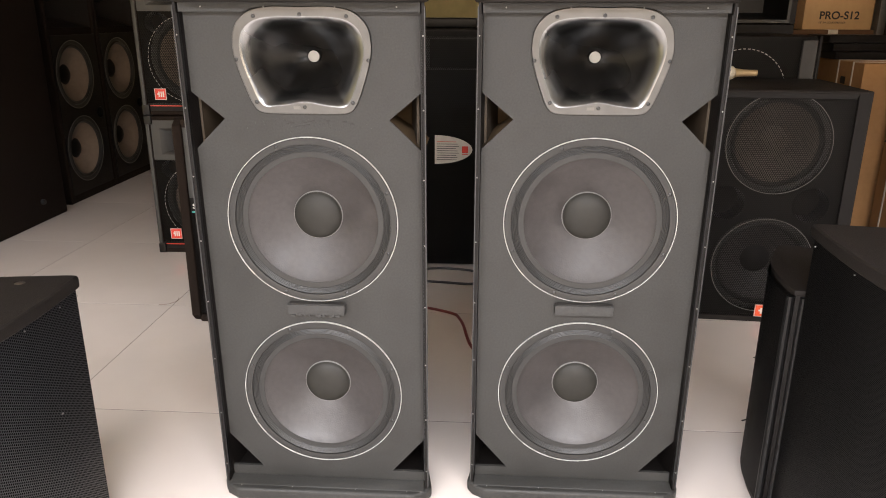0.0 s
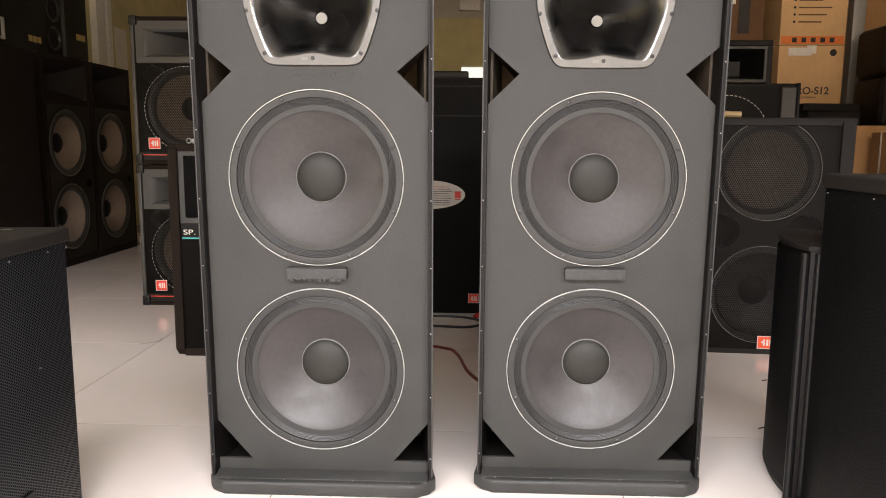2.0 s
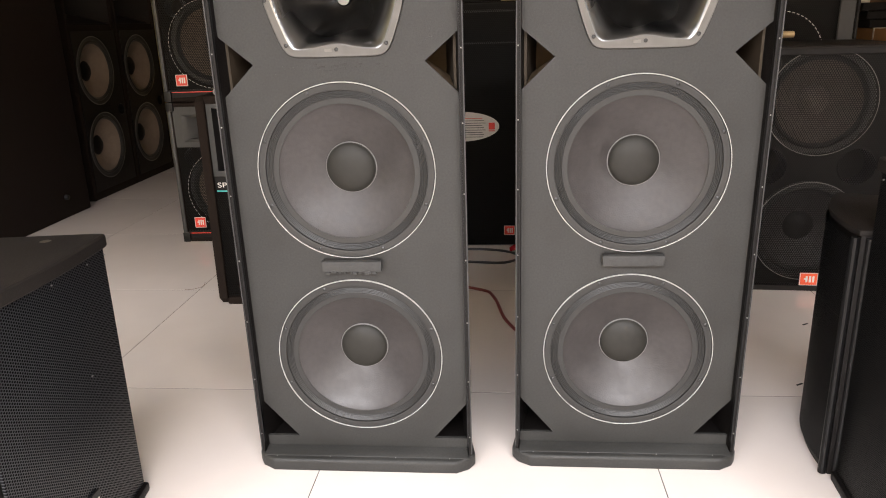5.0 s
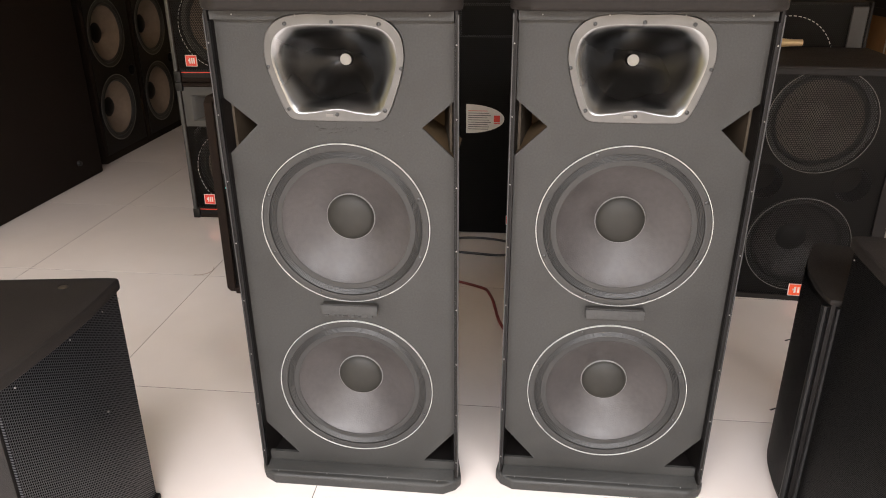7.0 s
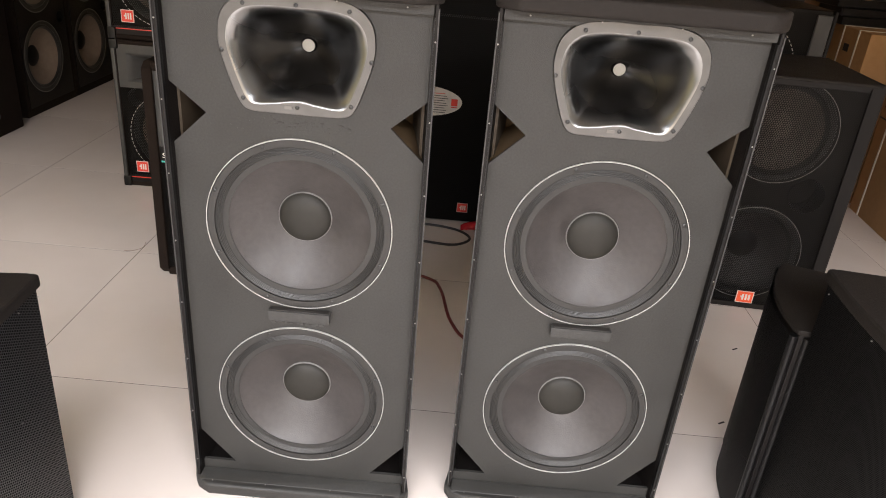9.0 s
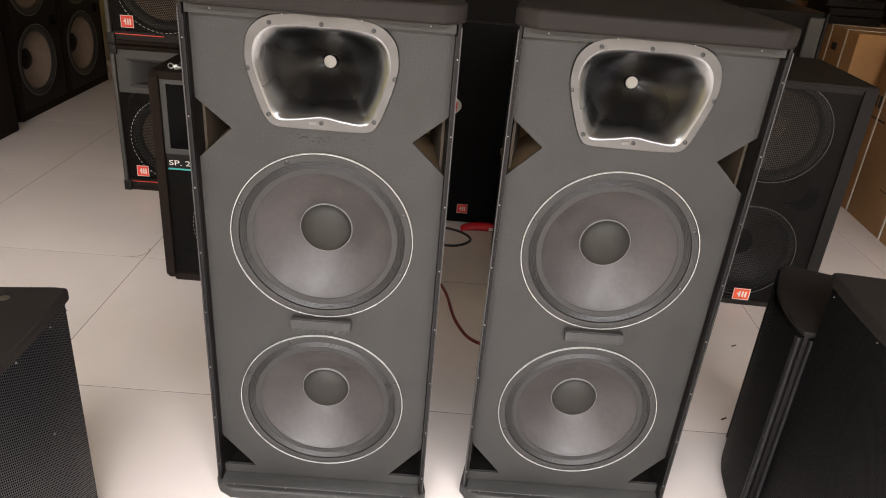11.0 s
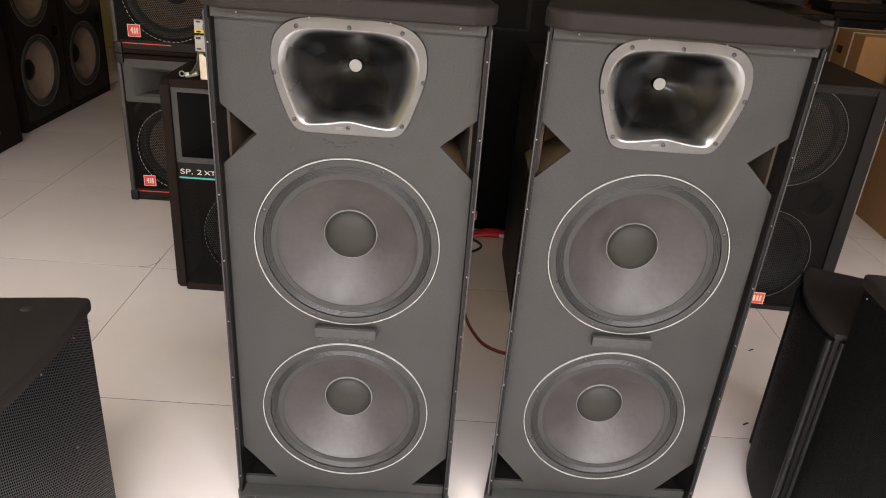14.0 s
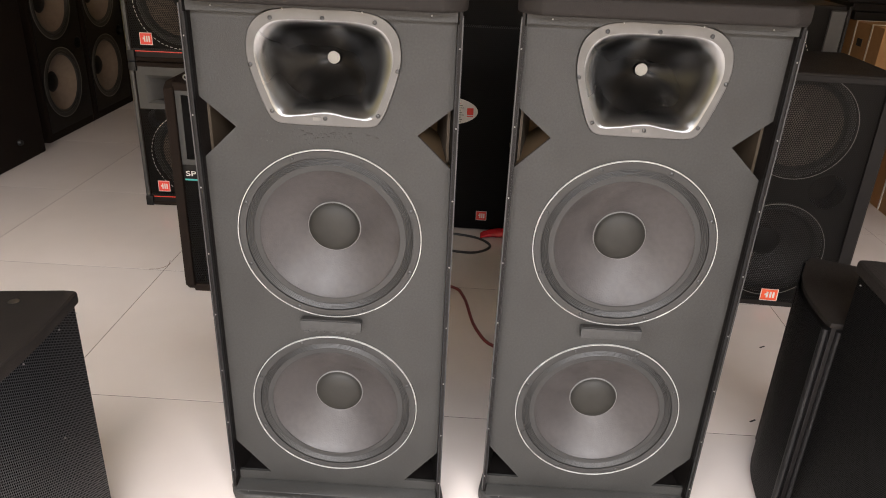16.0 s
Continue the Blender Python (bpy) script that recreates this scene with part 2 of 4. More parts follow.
def plate(outer, holes, y0, y1):
    """A flat panel in x and z from y0 to y1, with holes through it."""
    bm = bmesh.new()
    for loop in (outer, *holes):
        vs = [bm.verts.new((x, y0, z)) for x, z in loop]
        for i in range(len(vs)):
            bm.edges.new((vs[i], vs[(i + 1) % len(vs)]))
    bmesh.ops.triangle_fill(bm, use_beauty=True, use_dissolve=False, edges=bm.edges[:], normal=(0, -1, 0))
    got = bmesh.ops.extrude_face_region(bm, geom=bm.faces[:])
    bmesh.ops.translate(bm, verts=[v for v in got["geom"] if isinstance(v, bmesh.types.BMVert)], vec=(0, y1 - y0, 0))
    return bm


def circle(cx, cz, r, n=64):
    return [(cx + r * math.cos(2 * math.pi * i / n), cz + r * math.sin(2 * math.pi * i / n)) for i in range(n)]


def closed_curve(pts, per=6):
    """A smooth closed line through the points."""
    out, n = [], len(pts)
    for i in range(n):
        p0, p1, p2, p3 = (Vector(pts[(i + k) % n]) for k in (-1, 0, 1, 2))
        for k in range(per):
            s = k / per
            out.append(tuple(0.5 * ((2 * p1) + (p2 - p0) * s + (2 * p0 - 5 * p1 + 4 * p2 - p3) * s * s + (3 * p1 - p0 - 3 * p2 + p3) * s ** 3)))
    return out


def loft(loops, close_end=False):
    bm = bmesh.new()
    rows = [[bm.verts.new(p) for p in lp] for lp in loops]
    n = len(rows[0])
    for a, b in zip(rows, rows[1:]):
        for i in range(n):
            bm.faces.new((a[i], b[i], b[(i + 1) % n], a[(i + 1) % n]))
    if close_end:
        bm.faces.new(rows[-1])
    return bm


def text_mesh(name, words, size, material, parent, m, extrude=0.0006, bold=0.0):
    cu = bpy.data.curves.new(name, "FONT")
    cu.body, cu.size, cu.extrude, cu.offset = words, size, extrude, bold
    tmp = new("tmp_text", cu)
    bpy.context.view_layer.update()
    me = bpy.data.meshes.new_from_object(tmp.evaluated_get(bpy.context.evaluated_depsgraph_get()))
    bpy.data.objects.remove(tmp)
    bpy.data.curves.remove(cu)
    me.materials.clear()
    me.materials.append(material)
    ob = new(name, me)
    ob.parent = parent
    ob.matrix_basis = m
    return ob


SCREW = mesh_of("screw", lathe([(0.0, -0.0032), (0.0022, -0.003), (0.0042, -0.0016), (0.0044, 0.002)], 10), BLACKSTEEL)
PIN = mesh_of("pin", lathe([(0.0, -0.0016), (0.0013, -0.0012), (0.0018, 0.001)], 8), PINM)


def dashes(cx, cz, r, y, n=60, w=0.003):
    """A ring of short bright dashes, as a woofer's rim shows through a grille."""
    bm = bmesh.new()
    for i in range(n):
        a0, a1 = 2 * math.pi * i / n, 2 * math.pi * (i + 0.6) / n
        q = [(r - w / 2, a0), (r + w / 2, a0), (r + w / 2, a1), (r - w / 2, a1)]
        bm.faces.new([bm.verts.new((cx + rr * math.cos(a), y, cz + rr * math.sin(a))) for rr, a in q])
    return bm


def red_badge(parent, x, y, z, w, h, paint=RED, name="badge"):
    """A label with a thin white border and a plain white mark."""
    b = part(name, bx(x - w / 2, x + w / 2, y - 0.003, y, z - h / 2, z + h / 2), paint, parent, "small red label with a white mark")
    k = [(-0.26, -0.05, 0.09), (-0.17, -0.25, 0.24), (0.02, -0.25, 0.24), (0.2, -0.25, 0.24)]
    for dx, lo, hi in k:
        part("white_bar", bx(x + w * dx, x + w * (dx + 0.11), y - 0.004, y - 0.0025, z + h * lo, z + h * hi), PAPER, b)
    for a in ((-0.5, -0.46, -0.5, 0.5), (0.46, 0.5, -0.5, 0.5), (-0.46, 0.46, -0.5, -0.46), (-0.46, 0.46, 0.46, 0.5)):
        part("white_edge", bx(x + w * a[0], x + w * a[1], y - 0.0038, y - 0.0025, z + h * a[2], z + h * a[3]), PAPER, b)
    return b


# ---- the room ----
X0, X1, Y0, Y1, ZC = -3.25, 3.3, -0.75, 9.0, 3.3


def wall(name, bm, material, label):
    return tagged(new(name, mesh_of(name, bm, material, False)), label, "wall", kind="structure")


wall("wall_left", bx(X0 - 0.2, X0, Y0, Y1, 0, ZC), OLIVE, "olive green painted plaster wall")
wall("wall_right", bx(X1, X1 + 0.2, Y0, Y1, 0, ZC), WHITEWALL, "plain pale plaster side wall")
wall("wall_back_upper", bx(X0, X1, Y1, Y1 + 0.2, 2.3, ZC), WHITEWALL, "pale upper part of the back wall")
wall("wall_back", plate([(X0, 0), (X1, 0), (X1, 2.3), (X0, 2.3)], [[(-0.1, 1.5), (1.3, 1.5), (1.3, 1.75), (-0.1, 1.75)]], Y1, Y1 + 0.2), OLIVE, "olive green back wall with a small window")
GLOW = mat("bright_day", (0.8, 0.8, 0.75), 0.8)
GLOW.node_tree.nodes["Principled BSDF"].inputs["Emission Color"].default_value = (1, 0.97, 0.88, 1)
GLOW.node_tree.nodes["Principled BSDF"].inputs["Emission Strength"].default_value = 0.8
tagged(new("backdrop", mesh_of("backdrop", bx(-1.5, 2.6, Y1 + 1.4, Y1 + 1.42, 0.5, 3.0), GLOW, False)), "plain bright daylight beyond the rear window", "backdrop", kind="structure")
# unseen wall; its low lintel is placed to shade tower tops and the back
wall("unseen_front_wall", joined(bx(X0, -2.95, Y0 - 0.2, Y0, 0, ZC), bx(2.95, X1, Y0 - 0.2, Y0, 0, ZC), bx(-2.95, 2.95, Y0 - 0.2, Y0, 2.42, ZC)), WHITEWALL, "unseen pale front wall, added with a low lintel to cut the daylight")
tagged(new("ceiling", mesh_of("ceiling", bx(X0, X1, Y0, Y1, ZC, ZC + 0.15), CEIL, False)), "white board ceiling", "ceiling", kind="structure")
# unseen ground, kept pale so that it bounces light through the opening
tagged(new("ground", mesh_of("ground", bx(-60, 60, -80, Y0 - 0.21, -0.25, -0.05), PAVE, False)), "unseen pale ground outside the shop, added to bounce light in", "ground", kind="structure")

# ---- the pair of tall loudspeakers ----


def woofer(parent, cz):
    w = part("woofer", lathe([(0.191, -0.001), (0.189, -0.004), (0.177, -0.004), (0.1757, -0.0036), (0.1748, 0.0004)], 96, 0, cz), RUBBER, parent, "black steel basket rim")
    part("bright_ring", lathe([(0.1906, -0.003), (0.1912, -0.005), (0.1923, -0.005), (0.1928, -0.0005)], 96, 0, cz), RING, w, "thin bright steel ring")
    prof = [(0.1752, 0.0002)]
    for i in range(25):
        prof.append((0.1736 - i * 0.00054, 0.0 - 0.00055 * math.cos(2 * math.pi * i / 6)))
    prof += [(0.1595, 0.0006), (0.157, 0.001), (0.1485, -0.0004), (0.1472, 0.0), (0.147, 0.004)]
    part("surround", lathe(prof, 96, 0, cz), RUBBER, w, "black pleated cloth surround")
    part("cone", lathe([(0.148 - 0.094 * s, 0.001 + 0.058 * s ** 0.9) for s in (0, 0.02, 0.1, 0.25, 0.4, 0.55, 0.7, 0.85, 1)], 96, 0, cz), CONE, w, "dull grey paper cone")
    part("cap_rim", lathe([(0.0575, 0.057), (0.0566, 0.0535), (0.0556, 0.0535), (0.0545, 0.057)], 72, 0, cz), GLUE, w, "pale glue line round the cap")
    part("dust_cap", lathe([(0.0558 * math.cos(a), 0.0565 - 0.021 * math.sin(a)) for a in [i * math.pi / 20 for i in range(10)]] + [(0, 0.0355)], 72, 0, cz), DUST, w, "domed grey dust cap")
    for i in range(8):
        a = math.pi / 8 + i * math.pi / 4
        part("screw", SCREW, BLACKSTEEL, w, m=pose(0.1835 * math.cos(a), -0.004, cz + 0.1835 * math.sin(a)))


def pa_tower(m):
    t = thing("loudspeaker", m, "tall grey two-woofer loudspeaker with its front grille removed", "loudspeaker", "pair of tall loudspeakers")
    fw, bw, dep, h = 0.2565, 0.165, 0.5, 1.215

    def hw(y):
        return fw + (bw - fw) * (y + 0.028) / (dep + 0.028)

    th = 0.0072
    side = [(hw(-0.028) - th, -0.022), (hw(-0.028), -0.022), (hw(dep), dep), (hw(dep) - th, dep)]
    part("side_panel", prism(side, "z", 0.03, h - 0.02, 0.0012, 1), BLACK, t)
    part("side_panel", prism([(-x, y) for x, y in side], "z", 0.03, h - 0.02, 0.0012, 1), BLACK, t)
    part("back_panel", bx(-hw(dep) + th, hw(dep) - th, dep - 0.015, dep - 0.001, 0.03, h - 0.02), BLACK, t)
    for s in (-1, 1):
        e = prism([(s * (fw - th - 0.0018), -0.0235), (s * (fw - th + 0.001), -0.0235), (s * (fw - th + 0.001), 0.0), (s * (fw - th - 0.0018), 0.0)], "z", 0.06, h - 0.045)
        part("edge_strip", e, PLASTIC, t)
        e = prism([(s * (fw - 0.0012), -0.0245), (s * (fw + 0.0012), -0.0245), (s * (fw + 0.0012), -0.012), (s * (fw - 0.0012), -0.012)], "z", 0.04, h - 0.03)
        part("edge_strip", e, GREYPLASTIC, t, "thin grey strip along the edge")
        for i in range(8):
            part("pin", PIN, PINM, t, m=pose(s * (fw - 0.0035), -0.0225, 0.085 + i * 0.149))
        lin = [(s * (hw(0.022) - th - 0.006), 0.022), (s * (hw(0.022) - th - 0.0005), 0.022), (s * (hw(0.3) - th - 0.0005), 0.3), (s * (hw(0.3) - th - 0.006), 0.3)]
        part("inner_lining", prism(lin, "z", 0.85, 1.05), LINING, t, "raw board inside the cabinet, darkened for shade")
    # baffle with the side notches of the ports
    e = fw - th
    up = [(1.014, e), (0.958, 0.183), (0.9535, 0.178), (0.949, 0.183), (0.885, e)]
    lo = [(0.166, e), (0.074, 0.172), (0.0665, 0.166), (0.0665, e)]
    right = [(e, 1.2)] + [(x, z) for z, x in up] + [(x, z) for z, x in lo] + [(e, 0.04)]
    outline = right + [(-x, z) for x, z in right[::-1]]
    horn_out = closed_curve([(0, 1.1785), (0.06, 1.179), (0.108, 1.17), (0.138, 1.143), (0.146, 1.105), (0.141, 1.07), (0.127, 1.025), (0.112, 0.988), (0.094, 0.97), (0.05, 0.967),
                             (0, 0.967), (-0.05, 0.967), (-0.094, 0.97), (-0.112, 0.988), (-0.127, 1.025), (-0.141, 1.07), (-0.146, 1.105), (-0.138, 1.143), (-0.108, 1.17), (-0.06, 1.179)], 5)
    horn_in = closed_curve([(0, 1.1615), (0.055, 1.161), (0.095, 1.153), (0.118, 1.132), (0.1255, 1.1), (0.12, 1.066), (0.106, 1.024), (0.093, 0.993), (0.078, 0.983), (0.042, 0.986),
                            (0, 0.9925), (-0.042, 0.986), (-0.078, 0.983), (-0.093, 0.993), (-0.106, 1.024), (-0.12, 1.066), (-0.1255, 1.1), (-0.118, 1.132), (-0.095, 1.153), (-0.055, 1.161)], 5)
    horn_out = [(x * 0.998, 1.06 + (z - 1.06) * (1.038 if z > 1.06 else 1.01)) for x, z in horn_out]
    horn_in = [(x * 1.04, 1.06 + (z - 1.06) * (1.025 if z > 1.06 else 1.02)) for x, z in horn_in]
    zs = 1.075
    part("baffle", plate(outline, [circle(0, 0.7245, 0.186), circle(0, 0.287, 0.186), [(x * 0.965, zs + (z - zs) * 0.965) for x, z in horn_out]], 0.0, 0.008), GREY, t, "grey textured front baffle with corner ports")
    # ports: slanting inner walls and a dark back
    for s in (-1, 1):
        for a, b in (((up[0][1], up[0][0]), (up[2][1], up[2][0])), ((up[2][1], up[2][0]), (up[4][1], up[4][0]))):
            q = [(s * a[0], 0.008, a[1]), (s * b[0], 0.008, b[1]), (s * (b[0] - 0.0), 0.17, b[1]), (s * (a[0] - 0.03), 0.17, a[1])]
            bm = bmesh.new()
            bm.faces.new([bm.verts.new(p) for p in q])
            bmesh.ops.solidify(bm, geom=bm.faces[:], thickness=0.006)
            part("port_wall", bm, RAWWOOD, t, "raw brown port wall")
        part("port_back", prism([(s * 0.1, 1.05), (s * 0.228, 1.05), (s * 0.228, 0.85), (s * 0.1, 0.85)], "y", 0.172, 0.18), RAWWOOD, t, "bare brown board deep in the port")
        q = [(s * lo[0][1], 0.008, lo[0][0]), (s * lo[1][1], 0.008, lo[1][0]), (s * lo[1][1], 0.14, lo[1][0]), (s * (lo[0][1] - 0.025), 0.14, lo[0][0])]
        bm = bmesh.new()
        bm.faces.new([bm.verts.new(p) for p in q])
        bmesh.ops.solidify(bm, geom=bm.faces[:], thickness=0.006)
        part("port_wall", bm, RAWWOOD, t, "raw brown port wall")
        part("port_floor", bx(min(s * 0.15, s * 0.24), max(s * 0.15, s * 0.24), 0.019, 0.14, 0.045, 0.055), BLACK, t)
        part("port_back", prism([(s * 0.15, 0.18), (s * 0.235, 0.18), (s * 0.235, 0.066), (s * 0.15, 0.066)], "y", 0.142, 0.15), BLACK, t)
    # cap and foot with cut corners
    rim = [(-0.222, -0.052), (0.222, -0.052), (0.252, -0.034), (0.266, -0.012), (hw(dep) + 0.004, dep + 0.004), (-hw(dep) - 0.004, dep + 0.004), (-0.266, -0.012), (-0.252, -0.034)]
    part("top_cap", prism(rim, "z", 1.192, 1.229, 0.011, 4), CAP, t, "thick rounded top panel")
    notch = [(x * 1.03, zs + (z - zs) * 1.012) for x, z in horn_out if z > 1.176]
    notch = sorted(notch)
    notch = [(notch[0][0] - 0.012, 1.173)] + notch + [(notch[-1][0] + 0.012, 1.173)]
    lip = plate([(-0.247, 1.173)] + notch + [(0.247, 1.173), (0.247, 1.193), (-0.247, 1.193)], [], -0.017, -0.001)
    lip = part("cap_lip", lip, GREY, t)
    for x in (-0.2, -0.07, 0.075, 0.2):
        part("pin", PIN, PINM, lip, m=pose(x, -0.0175, 1.183))
    part("foot_panel", prism(rim, "z", 0.0, 0.034, 0.009, 3), GREY, t, "thick rounded base panel with cut corners")
    ledge = part("foot_ledge", prism([(-0.038, 0.03), (-0.036, 0.0355), (0.0, 0.042), (0.002, 0.03)], "x", -0.247, 0.247, 0.002, 1), GREY, t)
    for x in (-0.215, -0.085, 0.075, 0.205):
        part("pin", PIN, PINM, ledge, m=pose(x, -0.0375, 0.033, -10))
    # unseen rear feet, added under the lean that fits the camera's view
    for x in (-0.13, 0.13):
        part("rear_foot", lathe([(0, 0), (0.02, 0), (0.02, 0.03), (0, 0.03)], 20), RUBBER, t, m=pose(x, 0.42, 0.006, 90))
    woofer(t, 0.7245)
    woofer(t, 0.287)
    # horn: flat flange, then a mouth that closes on a small round throat
    fl = loft([[(x, -0.0005, z) for x, z in horn_out], [(x * 0.997, -0.0052, zs + (z - zs) * 0.997) for x, z in horn_out], [(x * 0.99, -0.0065, zs + (z - zs) * 0.99) for x, z in horn_out], [(x, -0.0065, z) for x, z in horn_in]])
    fl = part("horn_flange", fl, ALU, t, "satin metal horn flange")
    # the lip flares forward, then the walls keep the mouth's outline until they close on the throat
    flare = [(1.0, -0.0065), (0.985, -0.006), (0.965, -0.005), (0.945, -0.0033), (0.92, -0.0005), (0.893, 0.0038), (0.865, 0.0095), (0.835, 0.017), (0.77, 0.0305), (0.68, 0.0435),
             (0.58, 0.0565), (0.47, 0.0695), (0.36, 0.0805), (0.26, 0.0895), (0.17, 0.0965), (0.1, 0.101)]
    loops = []
    for sc, y in flare:
        s = 1 - sc
        lp = []
        for x, z in horn_in:
            a, rad = math.atan2(z - zs, x), math.hypot(x, z - zs)
            e = 1 / math.hypot(math.cos(a) / 0.118, math.sin(a) / 0.088)
            blend = min(1.0, max(0.0, (s - 0.06) * 2.3))
            q = (rad * (1 - blend) + e * blend) * sc + 0.0035 * s
            lp.append((q * math.cos(a), y, zs + (1.0765 - zs) * s + q * math.sin(a)))
        loops.append(lp)
    part("horn_mouth", loft(loops), HORN, t, "polished horn mouth, inner shade and bright lip put into the colour")
    part("throat", lathe([(0.0125, 0.0985), (0, 0.098)], 24, 0, 1.0765), THROAT, t, "small pale disc in the throat")
    for x, z in ((0, 1.168), (0.096, 1.1645), (-0.096, 1.1645), (0.1385, 1.078), (-0.1385, 1.078), (0.1025, 0.991), (-0.1025, 0.991), (0, 0.981)):
        part("screw", SCREW, BLACKSTEEL, fl, m=pose(x, -0.0065, z))
    part("horn_plate", bx(-0.024, -0.009, -0.0082, -0.006, 0.9765, 0.983), STUD, fl, "tiny silver maker plate")
    # grille rest between the woofers
    part("grille_rest", prism([(-0.067, 0.5035), (0.066, 0.5035), (0.067, 0.5285), (-0.068, 0.5285)], "y", -0.02, 0.0, 0.003, 2), WORN, t, "worn foam block between the woofers")
    part("grille_rest_top", bx(-0.064, 0.063, -0.017, -0.002, 0.5285, 0.5305, 0.0008, 1), INK, t, "dark top edge of the foam")
    return t


LEAN = 1.833
tower = pa_tower(pose(-0.3145, 1.6374, 0.002, LEAN))
copy_thing(tower, pose(0.3045, 1.6744, 0.002, LEAN))
# wear on one of the two alone: chips over the upper woofer, torn foam between the woofers
rng = random.Random(11)
for i in range(16):
    x, z, r = rng.gauss(0.0, 0.03), rng.gauss(0.945, 0.006), rng.uniform(0.0012, 0.0028)
    part("chip", bx(x - r * 1.4, x + r * 1.4, -0.0012, 0.0004, z - r * 0.6, z + r * 0.6, 0.0003, 1), INK, tower)
for i in range(11):
    x = -0.058 + i * 0.011 + rng.uniform(-0.003, 0.003)
    wd, tp = rng.uniform(0.0012, 0.0052), rng.uniform(0.5035, 0.507)
    part("torn_foam", bx(x - wd, x + wd, -0.0205, -0.001, tp - rng.uniform(0.004, 0.007), tp, 0.0006, 1), TORN, tower)
for i in range(70):
    x = rng.gauss(0.0, 0.07)
    z = rng.gauss(0.942, 0.009)
    if abs(x) > 0.16 or z - 0.7245 < math.sqrt(max(0.0, 0.196 ** 2 - x * x)) or z > 0.962:
        continue
    q = rng.uniform(0.0008, 0.0018)
    part("paint_lump", bx(x - q, x + q, -0.0004, 0.0004, z - q * 0.8, z + q * 0.8, 0.0003, 1), GREY, tower)
for k in range(6):
    x, z = rng.uniform(-0.2, 0.2), rng.choice([0.46, 0.52, 0.9, 0.93, 1.0])
    part("chip", bx(x - 0.0018, x + 0.0018, -0.001, 0.0004, z - 0.0011, z + 0.0011, 0.0003, 1), INK, tower)


# ---- other loudspeakers ----


def box_cabinet(name, m, w, d, h, label, material=CARPET, bev=0.012, group="", category="loudspeaker"):
    t = thing(name, m, label, category, group)
    part("cabinet", bx(-w / 2, w / 2, 0, d, 0, h, bev, 3), material, t)
    return t


def floor_pa(m, w, d, h, label, steel):
    """A plastic-capped loudspeaker with a punched grille that bows forward."""
    t = thing("loudspeaker", m, label, "loudspeaker", "near floor loudspeakers")
    part("cabinet", prism([(-w / 2, 0.012), (w / 2, 0.012), (w / 2 - 0.05, d), (-w / 2 + 0.05, d)], "z", 0.02, h - 0.02, 0.01, 2), BLACK, t)
    cap = [(-w / 2, 0.02)] + [(-w / 2 + w * i / 10, -0.012 * math.sin(math.pi * i / 10) - 0.006) for i in range(11)] + [(w / 2, 0.02), (w / 2 - 0.05, d + 0.006), (-w / 2 + 0.05, d + 0.006)]
    top = part("top_cap", prism(cap, "z", h - 0.03, h, 0.009, 3), CAP, t, "rounded dark top panel")
    part("rigging_point", lathe([(0, -0.001), (0.006, -0.001), (0.011, 0)], 16), STEEL, top, m=pose(w / 2 - 0.06, 0.09, h, -90))
    part("base", prism(cap, "z", 0.0, 0.022, 0.006, 2), BLACK, t)
    bow = [(-w / 2 + 0.006 + (w - 0.012) * i / 16, 0.004 - 0.012 * math.sin(math.pi * i / 16)) for i in range(17)]
    grid = loft([[(x, y, z) for x, y in bow] + [(x, y + 0.006, z) for x, y in bow[::-1]] for z in (0.02, h - 0.028)])
    part("grille", grid, steel, t, "black punched steel grille")
    for x in (-0.17, 0.0, 0.12, 0.185):
        part("pin", PIN, PINM, t, m=pose(x * w / 0.42, -0.009, h - 0.04))
    return t


GRILLEX = perforated("black_punched_steel", (0.021, 0.0217, 0.0255), "ZX", 0.006, 0.0021, 0.4, 0.2, see=False, back=(0.006, 0.006, 0.0065))
fl = floor_pa(pose(-0.815, 1.292, 0, 0, 0, 90), 0.42, 0.36, 0.628, "black floor loudspeaker with a punched steel grille and grey badge", GRILLEX)
part("badge", bx(-0.014, 0.015, -0.014, -0.009, 0.1, 0.144, 0.001, 1), PLASTIC, fl, "dark square badge with a pale mark")
for dx in (-0.006, 0.0, 0.006):
    part("pale_bar", bx(dx - 0.0014, dx + 0.0014, -0.0152, -0.0138, 0.116, 0.129), PAPER, fl)
part("pale_bar", bx(-0.009, 0.01, -0.0152, -0.0138, 0.106, 0.1075), PAPER, fl)
part("paint_chip", bx(0.068, 0.073, -0.009, -0.006, 0.366, 0.3685), STEEL, fl)
fr = floor_pa(pose(0.772, 1.39, 0, 0, 0, -90), 0.43, 0.36, 0.749, "tall black floor loudspeaker with fine punched grille", FINEGRILLE)


